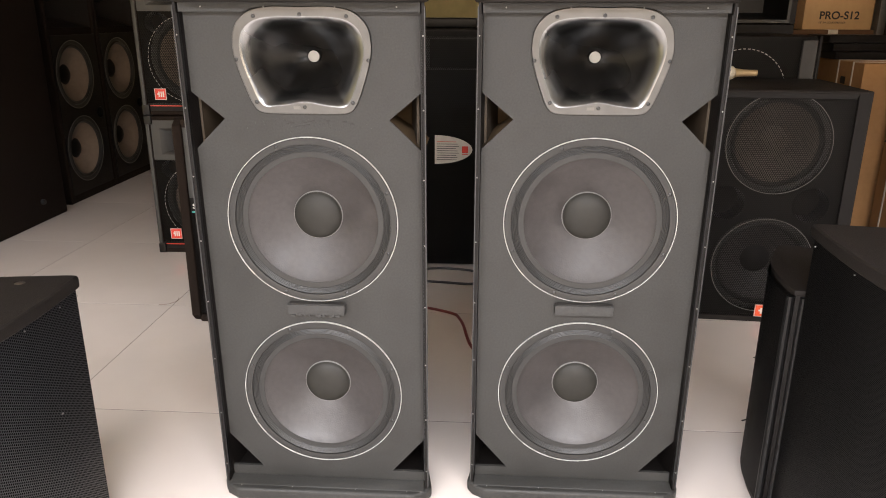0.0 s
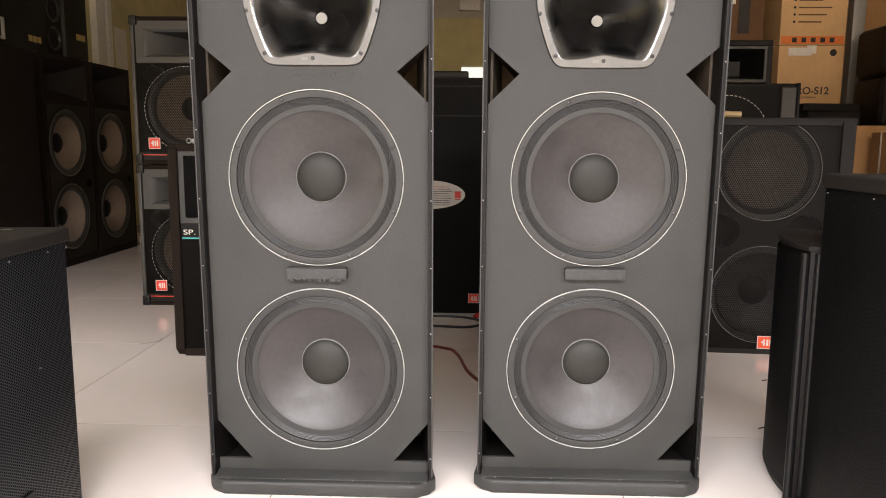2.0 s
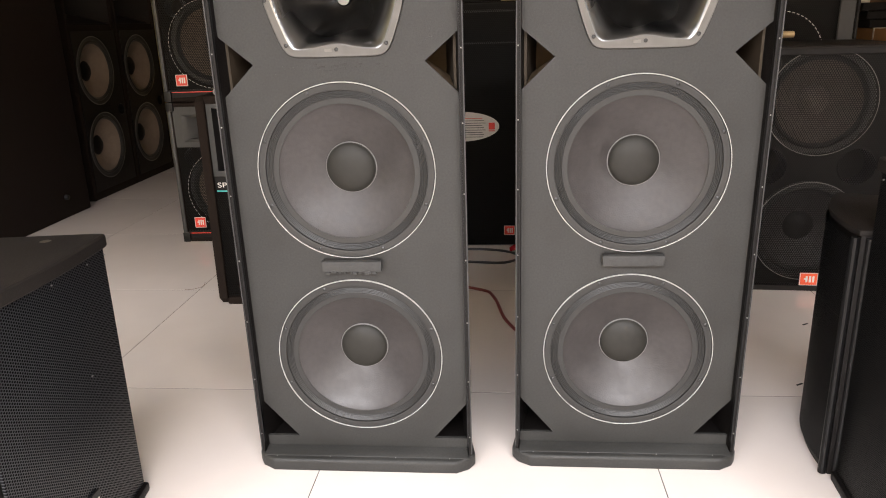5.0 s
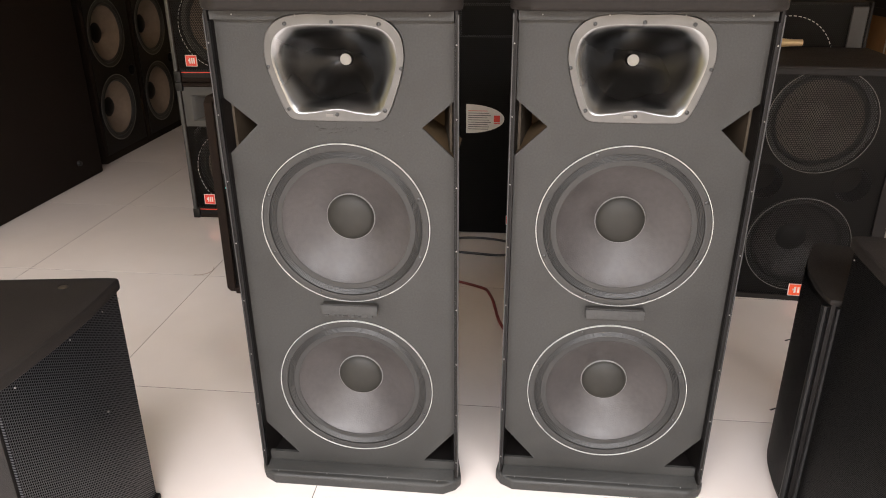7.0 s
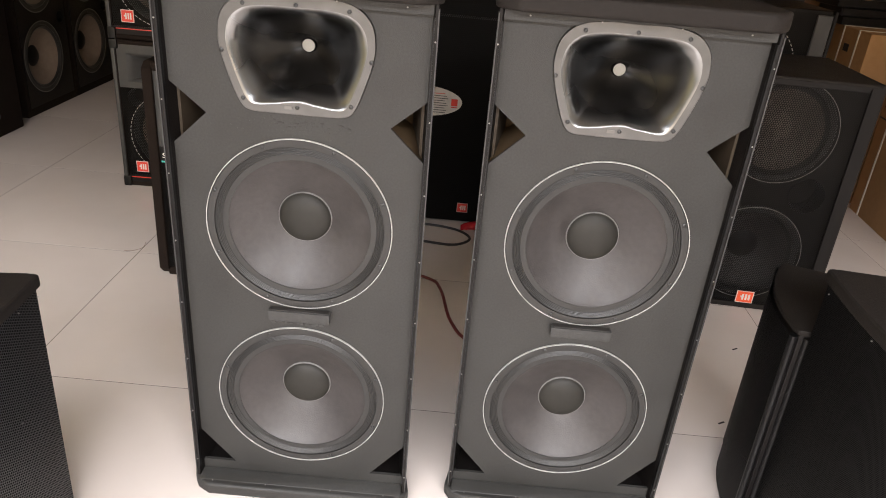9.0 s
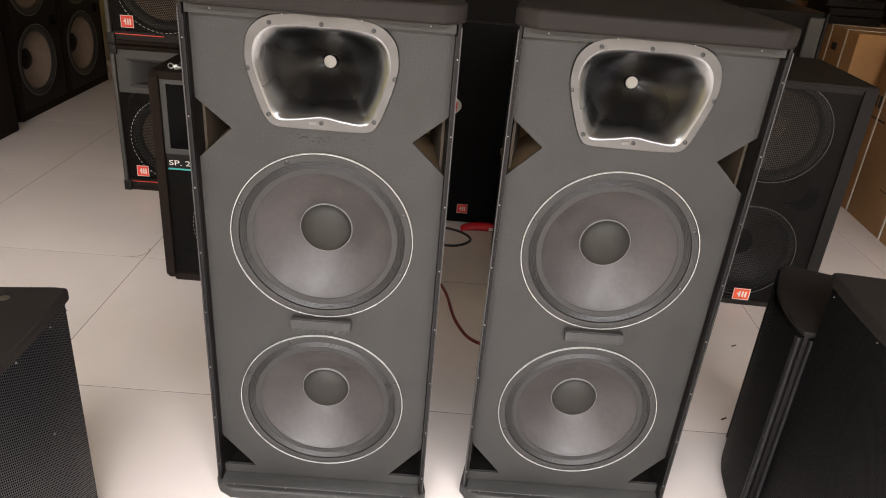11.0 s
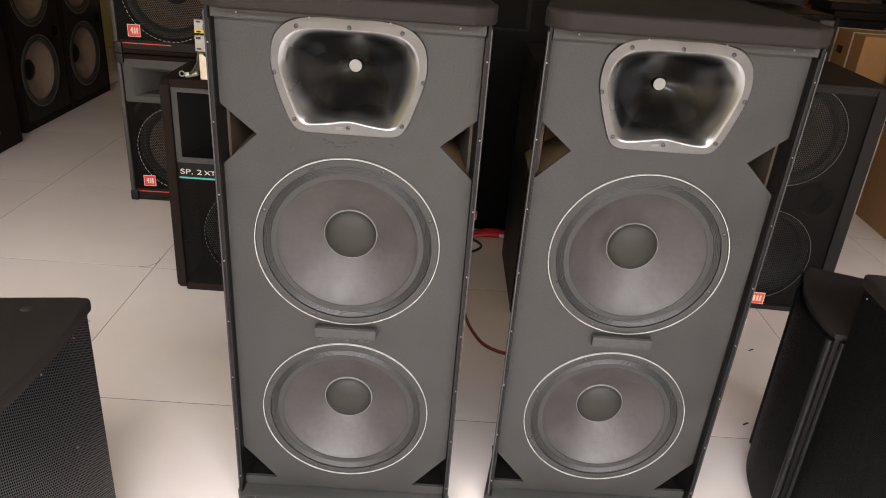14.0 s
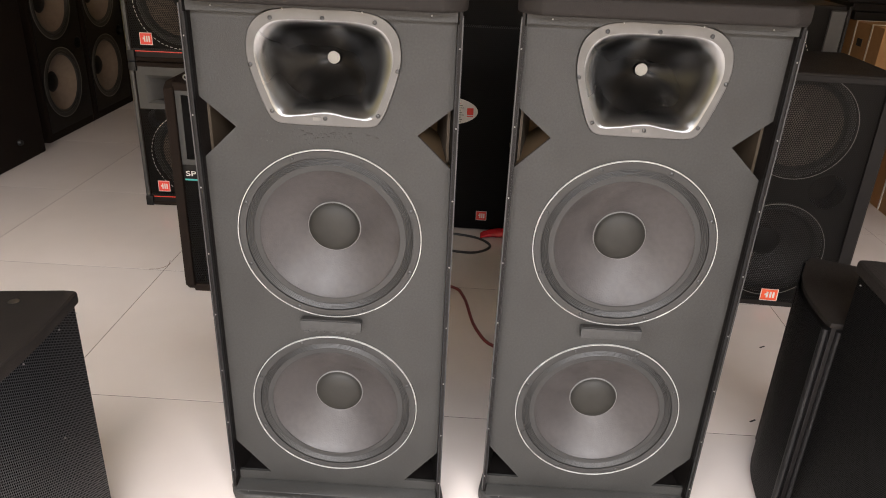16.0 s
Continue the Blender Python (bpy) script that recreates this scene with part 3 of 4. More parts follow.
def curved_pa(m, label):
    """A shorter cabinet whose front is one long curve, with rounded bars at the sides."""
    t = thing("loudspeaker", m, label, "loudspeaker", "near floor loudspeakers")
    w, h = 0.365, 0.59
    arc = [(-w / 2 + w * i / 20, -0.036 * math.sin(math.pi * i / 20) ** 0.8) for i in range(21)]
    foot = arc + [(w / 2 - 0.03, 0.26), (-w / 2 + 0.03, 0.26)]
    part("cabinet", prism([(x * 0.985, y + 0.004) for x, y in foot], "z", 0.0, h - 0.012, 0.004, 2), BLACK, t)
    part("top_panel", prism(foot, "z", h - 0.014, h, 0.005, 2), CAP, t, "smooth dark top panel with a curved front")
    for i in range(3):
        part("grille_panel", loft([[(x * 0.93, y - 0.003, z) for x, y in arc] + [(x * 0.93, y + 0.002, z) for x, y in arc[::-1]] for z in (0.02 + i * 0.182, 0.2 + i * 0.182)]), FINEGRILLE, t)
    for s in (-1, 1):
        part("side_bar", tube([(s * (w / 2 - 0.004), -0.006, 0.004), (s * (w / 2 - 0.004), -0.006, 0.3), (s * (w / 2 - 0.004), -0.006, h - 0.016)], 0.009, 10), PLASTIC, t, "rounded black edge bar")
        part("side_bar", tube([(s * (w / 2 + 0.002), 0.02, 0.004), (s * (w / 2 + 0.002), 0.02, 0.3), (s * (w / 2 + 0.002), 0.02, h - 0.016)], 0.007, 10), PLASTIC, t, "rounded black edge bar")
    return t


curved_pa(pose(0.811, 1.795, 0, 0, 0, -106), "short black loudspeaker with a curved front")


def small_woofer(parent, cx, cz, r, y, cone=BROWNCONE, ring=None):
    w = part("woofer", lathe([(r, y), (r * 0.985, y - 0.004), (r * 0.9, y - 0.003), (r * 0.88, y + 0.006)], 64, cx, cz), BLACKSTEEL, parent)
    part("surround", lathe([(r * 0.9, y), (r * 0.85, y - 0.006), (r * 0.78, y + 0.006)], 64, cx, cz), RUBBER, w)
    part("cone", lathe([(r * 0.79, y + 0.004), (r * 0.5, y + 0.045), (r * 0.3, y + 0.07)], 64, cx, cz), cone, w, "faded paper cone")
    part("dust_cap", lathe([(r * 0.3, y + 0.07), (r * 0.2, y + 0.055), (0, y + 0.05)], 40, cx, cz), cone if cone is PALECONE else BLACK, w)
    if ring:
        part("bright_ring", lathe([(r * 0.985, y - 0.004), (r * 1.0, y - 0.006), (r * 1.012, y - 0.004)], 64, cx, cz), ring, w, "pale metal ring")


def stack_pa(m):
    """A club cabinet: horn in a grey panel above a punched grille with a red label."""
    w, h, d = 0.5, 0.695, 0.42
    t = thing("loudspeaker", m, "black carpeted club loudspeaker with grey horn panel and red label", "loudspeaker", "stacked club loudspeakers")
    parts("panel", (bx(-w / 2, -w / 2 + 0.02, 0, d, 0, h, 0.006, 2), bx(w / 2 - 0.02, w / 2, 0, d, 0, h, 0.006, 2), bx(-w / 2 + 0.018, w / 2 - 0.018, 0, d, 0, 0.02, 0.004, 1), bx(-w / 2 + 0.018, w / 2 - 0.018, 0, d, h - 0.02, h, 0.004, 1),
                           bx(-w / 2 + 0.018, w / 2 - 0.018, 0.16, d, 0.018, h - 0.018)), CARPET, t)
    parts("edge_trim", (bx(-w / 2 - 0.003, -w / 2 + 0.016, -0.006, 0.02, 0, h, 0.005, 2), bx(w / 2 - 0.016, w / 2 + 0.003, -0.006, 0.02, 0, h, 0.005, 2)), GREYPLASTIC, t, "grey edge trim")
    part("corner", bx(-w / 2 - 0.006, -w / 2 + 0.03, -0.01, 0.03, 0, 0.05, 0.006, 2), PLASTIC, t)
    part("corner", bx(-w / 2 - 0.006, -w / 2 + 0.03, -0.01, 0.03, h - 0.04, h + 0.003, 0.006, 2), PLASTIC, t)
    o = [(-w / 2 + 0.016, 0.48), (w / 2 - 0.016, 0.48), (w / 2 - 0.016, h - 0.016), (-w / 2 + 0.016, h - 0.016)]
    hole = [(-0.19, 0.507), (0.19, 0.507), (0.19, 0.637), (-0.19, 0.637)]
    part("horn_panel", plate(o, [hole], 0.004, 0.02), GREYPLASTIC, t, "grey plastic horn panel")
    part("horn", loft([[(x, 0.004, z) for x, z in hole], [(x * 0.86, 0.012, 0.572 + (z - 0.572) * 0.8) for x, z in hole], [(x * 0.25, 0.13, 0.572 + (z - 0.572) * 0.6) for x, z in hole], [(x * 0.1, 0.15, 0.572 + (z - 0.572) * 0.4) for x, z in hole]], True), GREYPLASTIC, t)
    small_woofer(t, 0.0, 0.27, 0.2, 0.035)
    part("grille", bx(-w / 2 + 0.018, w / 2 - 0.018, 0.006, 0.009, 0.055, 0.478), MESH, t, "black punched grille over a pale woofer")
    part("port", lathe([(0.045, 0.03), (0.043, 0.02), (0.04, 0.1)], 32, -0.165, 0.43), PLASTIC, t)
    # flat dashes before the grille draw the rim that shows through its holes
    part("rim_dashes", dashes(0, 0.262, 0.202, 0.0045, 64, 0.0017), PAPER, t, "bright dashes for the woofer rim showing through the grille")
    part("lower_panel", bx(-w / 2 + 0.018, w / 2 - 0.018, 0.004, 0.02, 0.018, 0.056), BLACK, t)
    part("red_line", bx(-w / 2 + 0.03, -0.005, 0.002, 0.004, 0.043, 0.0465), RED, t, "thin red stripe")
    red_badge(t, -0.162, 0.005, 0.1, 0.056, 0.053)
    return t


st = stack_pa(pose(-1.345, 3.53, 0, 0, 0, 1.5))
copy_thing(st, pose(-1.345, 3.53, 0.7, 0, 0, 1.5))


def club_pa(m):
    """A deep-framed cabinet with a wide square horn over a woven grille."""
    w, h, d = 0.6, 0.8, 0.45
    t = thing("loudspeaker", m, "black loudspeaker with square horn, white model name and teal stripe", "loudspeaker")
    side = [(0.0, 0.03), (0.0, h - 0.02), (0.03, h), (d - 0.12, h), (d, h - 0.16), (d, 0.0), (0.03, 0.0)]
    parts("panel", (prism(side, "x", -w / 2, -w / 2 + 0.035, 0.006, 2), prism(side, "x", w / 2 - 0.035, w / 2, 0.006, 2), bx(-w / 2 + 0.03, w / 2 - 0.03, 0.01, d - 0.12, h - 0.03, h, 0.004, 1),
                           bx(-w / 2 + 0.03, w / 2 - 0.03, 0.01, d, 0, 0.03, 0.004, 1), bx(-w / 2 + 0.03, w / 2 - 0.03, 0.2, d - 0.13, 0.03, h - 0.03)), CARPET, t)
    o = [(-w / 2 + 0.034, 0.508), (w / 2 - 0.034, 0.508), (w / 2 - 0.034, h - 0.028), (-w / 2 + 0.034, h - 0.028)]
    hole = [(-0.245, 0.528), (0.245, 0.528), (0.245, 0.757), (-0.245, 0.757)]
    part("horn_frame", plate(o, [hole], 0.012, 0.03), GREYPLASTIC, t, "charcoal frame of the horn")
    part("horn", loft([[(x, 0.014, z) for x, z in hole], [(x * 0.95, 0.03, 0.643 + (z - 0.643) * 0.95) for x, z in hole], [(x * 0.3, 0.18, 0.643 + (z - 0.643) * 0.7) for x, z in hole]], True), PLASTIC, t)
    part("name_panel", bx(-w / 2 + 0.034, w / 2 - 0.034, 0.014, 0.03, 0.448, 0.507), BLACK, t)
    part("teal_stripe", bx(-w / 2 + 0.04, 0.02, 0.012, 0.0155, 0.449, 0.4545), TEAL, t, "teal stripe under the name")
    text_mesh("model_name", "SP. 2", 0.0265, PAPER, t, pose(-w / 2 + 0.043, 0.0135, 0.4655, 90) @ Matrix.Diagonal((1.5, 1, 1, 1)))
    text_mesh("model_suffix", "XT", 0.022, PAPER, t, pose(-w / 2 + 0.128, 0.0135, 0.466, 90) @ Matrix.Diagonal((1.4, 1, 1, 1)))
    part("grille", bx(-w / 2 + 0.036, w / 2 - 0.036, 0.012, 0.016, 0.035, 0.4485), MESH, t, "woven black steel grille")
    small_woofer(t, 0.0, 0.24, 0.19, 0.05, CONE)
    part("rim_dashes", dashes(0, 0.24, 0.185, 0.0105, 70, 0.002), STUD, t, "fine pale dashes for the woofer rim showing through the grille")
    return t


club_pa(pose(-0.785, 2.66, 0))


def twin_sub(m):
    w, h, d = 0.6, 0.912, 0.55
    t = thing("loudspeaker", m, "large black two-woofer bass cabinet behind a punched grille", "loudspeaker")
    parts("panel", (bx(-w / 2, -w / 2 + 0.02, 0, d, 0, h, 0.005, 2), bx(w / 2 - 0.02, w / 2, 0, d, 0, h, 0.005, 2), bx(-w / 2 + 0.018, w / 2 - 0.018, 0, d, 0, 0.02), bx(-w / 2 + 0.018, w / 2 - 0.018, 0.0, d, h - 0.02, h, 0.004, 1),
                           bx(-w / 2 + 0.018, w / 2 - 0.018, 0.14, d, 0.018, h - 0.018)), CAP, t)
    part("baffle", plate([(-w / 2 + 0.02, 0.02), (w / 2 - 0.02, 0.02), (w / 2 - 0.02, h - 0.02), (-w / 2 + 0.02, h - 0.02)], [circle(0, 0.715, 0.186), circle(0, 0.235, 0.186), circle(-0.155, 0.478, 0.066), circle(0.155, 0.478, 0.066)], 0.03, 0.045), BLACK, t)
    for cz in (0.715, 0.235):
        small_woofer(t, 0, cz, 0.19, 0.03, PALECONE if cz > 0.5 else CONE)
        part("rim_line", lathe([(0.1888, 0.0042), (0.1894, 0.0028), (0.1906, 0.0028), (0.1912, 0.0042)], 80, 0, cz), STUD, t, "dull ring round the woofer")
    for cx in (-0.155, 0.155):
        part("port", lathe([(0.068, 0.029), (0.066, 0.026), (0.062, 0.12)], 40, cx, 0.478), PLASTIC, t)
    part("grille", bx(-w / 2 + 0.006, w / 2 - 0.006, 0.005, 0.008, 0.012, h - 0.012), MESH, t, "black punched steel grille")
    parts("grille_edge", (bx(w / 2 - 0.05, w / 2 - 0.004, -0.001, 0.006, 0.01, h - 0.008, 0.002, 1), bx(-w / 2 + 0.004, w / 2 - 0.052, -0.001, 0.006, h - 0.03, h - 0.008, 0.002, 1)), BLACK, t)
    red_badge(t, 0.03, 0.004, 0.047, 0.066, 0.05, ORANGERED)
    return t


twin_sub(pose(1.154, 2.829, 0, 0, 0, -3.5))


def plain_pa(m, w, d, h, label, mesh=FINEMESH):
    """A dark cabinet whose whole front is a fine punched grille over horn and woofer."""
    t = box_cabinet("loudspeaker", m @ pose(0, 0.012, 0), w, d, h, label, BLACK)
    part("grille", bx(-w / 2 + 0.012, w / 2 - 0.012, -0.02, -0.017, 0.012, h - 0.012), mesh, t, "fine punched steel grille")
    parts("grille_edge", (bx(-w / 2, -w / 2 + 0.014, -0.022, 0.012, 0, h, 0.003, 1), bx(w / 2 - 0.014, w / 2, -0.022, 0.012, 0, h, 0.003, 1)), BLACK, t)
    return t


rear = plain_pa(pose(-0.0, 3.43, 0), 0.62, 0.5, 1.11, "tall black loudspeaker with punched grille and oval paper sticker")
hf = [(-0.2, 0.94), (0.2, 0.94), (0.2, 1.065), (-0.2, 1.065)]
part("horn_frame", plate([(x * 1.08, 1.0 + (z - 1.0) * 1.15) for x, z in hf], [hf], -0.016, -0.006), GREYPLASTIC, rear, "horn rim behind the grille")
half = [math.radians(a) for a in range(-90, 91, 10)]
stk = part("sticker", prism([(-0.175 + 0.175 * math.cos(a), 0.571 + 0.067 * math.sin(a)) for a in half], "y", -0.024, -0.0205), PAPER, rear, "white half-oval paper sticker with red corner mark")
for i in range(9):
    z = 0.523 + i * 0.0105
    far = -0.175 + 0.175 * math.sqrt(1 - ((z - 0.571) / 0.067) ** 2)
    part("text_bar", bx(-0.165, min(-0.062, far - 0.02) - 0.007 * (i % 3), -0.0256, -0.0238, z, z + 0.0024), RED if i == 8 else GREYPLASTIC, stk)
part("red_mark", bx(-0.048, -0.02, -0.0258, -0.0238, 0.557, 0.588), RED, stk)
part("red_bar", bx(-0.048, -0.02, -0.0258, -0.0238, 0.549, 0.553), RED, stk)
red_badge(rear, 0.045, -0.02, 0.08, 0.05, 0.045)
box_cabinet("equipment_case", pose(-0.2, 3.6, 1.11), 0.42, 0.3, 0.045, "low black case lying on a loudspeaker", PLASTIC, 0.012, category="case")
plain_pa(pose(0.46, 2.67, 0), 0.56, 0.5, 0.93, "black loudspeaker with punched grille standing behind another")
back_pa = plain_pa(pose(1.18, 3.42, 0), 0.64, 0.45, 1.088, "dark grey loudspeaker with square mesh grille", MESH)
part("rim_dashes", dashes(0.0, 0.842, 0.19, -0.023, 60, 0.0032), PAPER, back_pa, "bright ring round the woofer")
part("edge_block", bx(0.235, 0.3, -0.03, -0.0205, 0.8, 1.07, 0.004, 1), GREYPLASTIC, back_pa)
hb = thing("loudspeaker", pose(1.42, 3.95, 0), "black horn loudspeaker with a grey-rimmed mouth", "loudspeaker")
parts("panel", (bx(-0.3, 0.16, 0.2, 0.5, 0, 1.35, 0.008, 2), bx(-0.3, 0.16, 0, 0.2, 0, 1.13, 0.004, 1), bx(-0.3, 0.16, 0, 0.2, 1.32, 1.35, 0.004, 1), bx(0.135, 0.16, 0, 0.2, 1.13, 1.32)), BLACK, hb)
hole = [(-0.28, 1.15), (0.118, 1.15), (0.118, 1.305), (-0.28, 1.305)]
part("mouth_frame", plate([(-0.29, 1.135), (0.132, 1.135), (0.132, 1.318), (-0.29, 1.318)], [hole], -0.002, 0.01), GREYPLASTIC, hb)
part("horn", loft([[(x, 0.0, z) for x, z in hole], [(x * 0.5, 0.18, 1.215 + (z - 1.215) * 0.5) for x, z in hole]], True), PLASTIC, hb)

# ---- cabinets along the side wall ----


def three_way(m):
    w, h, d = 0.572, 1.345, 0.5
    t = thing("loudspeaker", m, "black carpeted cabinet with two faded bare woofers and a horn", "loudspeaker", "row of bare cabinets")
    parts("panel", (bx(-w / 2, w / 2, 0.24, d, 0, h, 0.006, 2), bx(-w / 2, -w / 2 + 0.03, -0.025, 0.24, 0, h, 0.004, 1), bx(w / 2 - 0.03, w / 2, -0.025, 0.24, 0, h, 0.004, 1),
                    bx(-w / 2 + 0.03, w / 2 - 0.03, -0.02, 0.24, 0, 0.05), bx(-w / 2 + 0.03, w / 2 - 0.03, -0.02, 0.24, h - 0.03, h), bx(-w / 2 + 0.03, w / 2 - 0.03, -0.015, 0.2, 1.04, 1.08)), CARPET, t)
    part("baffle", plate([(-w / 2 + 0.03, 0.05), (w / 2 - 0.03, 0.05), (w / 2 - 0.03, 1.04), (-w / 2 + 0.03, 1.04)], [circle(-0.045, 0.797, 0.2), circle(-0.045, 0.325, 0.2), circle(0.195, 0.53, 0.036, 32)], -0.028, -0.01), BLACK, t)
    hole = [(-0.255, 1.082), (0.255, 1.082), (0.255, 1.313), (-0.255, 1.313)]
    part("horn", loft([[(x, -0.01, z) for x, z in hole], [(x * 0.45 , 0.12, 1.19 + (z - 1.19) * 0.5) for x, z in hole], [(x * 0.12, 0.22, 1.19 + (z - 1.19) * 0.3) for x, z in hole]], True), CAP, t, "dark brown-grey horn")
    for cz in (0.797, 0.325):
        small_woofer(t, -0.045, cz, 0.21, -0.03, BROWNCONE, STUD)
    part("port", lathe([(0.04, -0.031), (0.037, -0.031), (0.034, 0.08), (0, 0.08)], 32, 0.195, 0.53), PLASTIC, t, "small round black port")
    return t


tw = three_way(pose(-2.6, 4.705, 0, 0, 0, 90))
copy_thing(tw, pose(-2.6, 5.29, 0, 0, 0, 90))
nb = box_cabinet("bass_cabinet", pose(-2.52, 3.62, 0, 0, 0, 90), 1.3, 0.6, 1.325, "large plain black bass cabinet by the side wall", CARPET)
part("knob", lathe([(0, -0.02), (0.014, -0.018), (0.016, 0.0)], 16, 0.41, 0.12), BLACKSTEEL, nb)
k1 = box_cabinet("loudspeaker", pose(-2.62, 4.19, 1.3255, 0, 0, 90), 0.84, 0.4, 0.45, "black karaoke loudspeaker with silver handle and gold mark", BLACK, 0.03, "small loudspeakers on top")
part("handle", plate([(-0.13, 0.05), (-0.03, 0.05), (-0.03, 0.17), (-0.13, 0.17)], [[(-0.115, 0.065), (-0.045, 0.065), (-0.045, 0.155), (-0.115, 0.155)]], -0.012, 0.0), RING, k1, "silver framed handle recess")
for i in range(3):
    part("gold_bar", bx(0.21 + i * 0.045, 0.245 + i * 0.045, -0.003, 0.001, 0.075, 0.11), GOLD, k1)
k2 = box_cabinet("loudspeaker", pose(-2.68, 4.92, 1.3455, 0, 0, 90), 0.6, 0.35, 0.5, "black loudspeaker with round drivers and an orange tag", BLACK, 0.04, "small loudspeakers on top")
for cz in (0.3, 0.12):
    small_woofer(k2, -0.15, cz, 0.075, -0.004, BLACK, BLACKSTEEL)
part("column", bx(-0.05, -0.03, -0.02, 0.01, 0.02, 0.48, 0.004, 1), GREYPLASTIC, k2)
part("tag", bx(0.13, 0.24, -0.003, 0.001, 0.15, 0.19), GOLD, k2, "small orange tag")
# ---- cartons ----


def carton(m, w, d, h, label, material=CARD, straps=(), group="shipping cartons"):
    t = thing("carton", m, label, "carton", group)
    part("box", bx(-w / 2, w / 2, 0, d, 0, h, 0.004, 2), material, t)
    part("tape", bx(-0.03, 0.03, -0.0015, 0.06, h * 0.86, h + 0.0012), STRAP, t) if not straps else None
    for x in straps:
        parts("strap", (bx(x - 0.007, x + 0.007, -0.003, 0.0, 0, h + 0.003), bx(x - 0.007, x + 0.007, -0.003, d + 0.003, h, h + 0.003)), STRAP, t, "white packing strap")
    return t


# a row of tall cartons, their long sides toward the shop
c1 = carton(pose(2.185, 3.58, 0, 0, 0, -94), 1.14, 0.62, 0.885, "long brown carton with white straps and printed marks", CARD, (-0.46, -0.06, 0.2))
for x, z, w, h in ((-0.55, 0.58, 0.035, 0.06), (-0.5, 0.58, 0.035, 0.06), (-0.57, 0.52, 0.2, 0.008), (-0.36, 0.8, 0.045, 0.03), (-0.22, 0.76, 0.025, 0.02), (0.0, 0.74, 0.045, 0.03),
                   (0.03, 0.54, 0.03, 0.055), (0.07, 0.54, 0.035, 0.055), (0.115, 0.54, 0.03, 0.055), (0.02, 0.5, 0.2, 0.006), (0.02, 0.475, 0.2, 0.004), (-0.1, 0.27, 0.025, 0.05), (-0.02, 0.25, 0.025, 0.05), (-0.2, 0.22, 0.4, 0.004), (0.1, 0.2, 0.025, 0.04)):
    part("print_bar", bx(x, x + w, -0.002, 0.0, z, z + h), INK, c1)
part("paper_label", bx(0.0, 0.09, -0.0035, 0.0, 0.62, 0.7), PAPER, c1)
part("paper_label", bx(0.095, 0.15, -0.0035, 0.0, 0.61, 0.71), PAPER, c1)
part("paper_sheet", bx(-0.2, 0.3, 0.2, 0.42, 0.885, 0.889), PAPER, c1, "loose white paper sheet")
c2 = carton(pose(2.1, 4.6, 0, 0, 0, -92), 0.74, 0.95, 0.925, "brown carton with white straps behind a longer one", CARD, (0.05, 0.24))
part("print_bar", bx(0.1, 0.16, -0.002, 0.0, 0.8, 0.84), INK, c2)
for i, (dx, w) in enumerate(((0.0, 0.34), (0.02, 0.32), (0.03, 0.3))):
    amp = thing("amplifier", pose(2.185 + dx, 4.55, 0.9295 + (2 - i) * 0.0455, 0, 0, 3), "flat black audio unit stacked on a carton", "amplifier", "stacked audio units")
    part("case", bx(-w / 2, w / 2, 0, 0.26, 0, 0.044, 0.003, 1), PLASTIC, amp)
    part("front_panel", bx(-w / 2 + 0.01, w / 2 - 0.01, -0.004, 0.0, 0.004, 0.04, 0.001, 1), BLACK, amp)
s12 = carton(pose(2.245, 5.0, 1.0871), 0.42, 0.38, 0.375, "pale brown loudspeaker carton with a black model name", PALECARD)
text_mesh("model_name", "PRO-S12", 0.066, INK, s12, pose(-0.115, -0.0015, 0.063, 90), bold=0.0012)
text_mesh("caption", '12" PA LOUDSPEAKER', 0.017, INK, s12, pose(-0.115, -0.0015, 0.036, 90))
part("paper_label", bx(-0.15, 0.0, -0.003, 0.0, 0.31, 0.36), PAPER, s12)
part("round_mark", lathe([(0, -0.002), (0.022, -0.002), (0.022, 0.0)], 24, 0.14, 0.33), INK, s12)
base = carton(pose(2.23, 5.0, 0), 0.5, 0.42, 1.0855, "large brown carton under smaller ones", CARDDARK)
top = carton(pose(2.235, 4.98, 1.4635), 0.42, 0.4, 0.62, "brown carton with an orange printed band and check list", PALECARD)
part("orange_band", bx(-0.2, 0.2, -0.002, 0.0, 0.005, 0.055), ORANGE, top)
for i in range(5):
    part("print_bar", bx(-0.13 + i * 0.06, -0.1 + i * 0.06, -0.0032, -0.001, 0.015, 0.045), INK, top)
for i in range(9):
    part("print_bar", bx(-0.1, 0.05 + 0.03 * (i % 3), -0.002, 0.0, 0.14 + i * 0.045, 0.148 + i * 0.045), CARDDARK, top)
    part("bullet", lathe([(0, -0.002), (0.008, -0.002), (0.008, 0.0)], 12, -0.125, 0.145 + i * 0.045), INK, top)
side = carton(pose(1.62, 4.75, 0), 0.42, 0.4, 1.95, "stack of dark brown cartons", CARDDARK)
part("print_mark", bx(0.05, 0.12, -0.002, 0.0, 1.5, 1.7), INK, side)
wp = tagged(new("wood_panel", mesh_of("wood_panel", bx(2.55, 3.28, 5.6, 5.64, 0, 3.0), CARD, False)), "tall warm brown board panel", "panel", kind="structure")
post = tagged(new("metal_post", mesh_of("metal_post", bx(2.52, 2.6, 5.05, 5.13, 0, ZC, 0.004), GREYMETAL)), "grey metal post from floor to ceiling", "post", kind="structure")
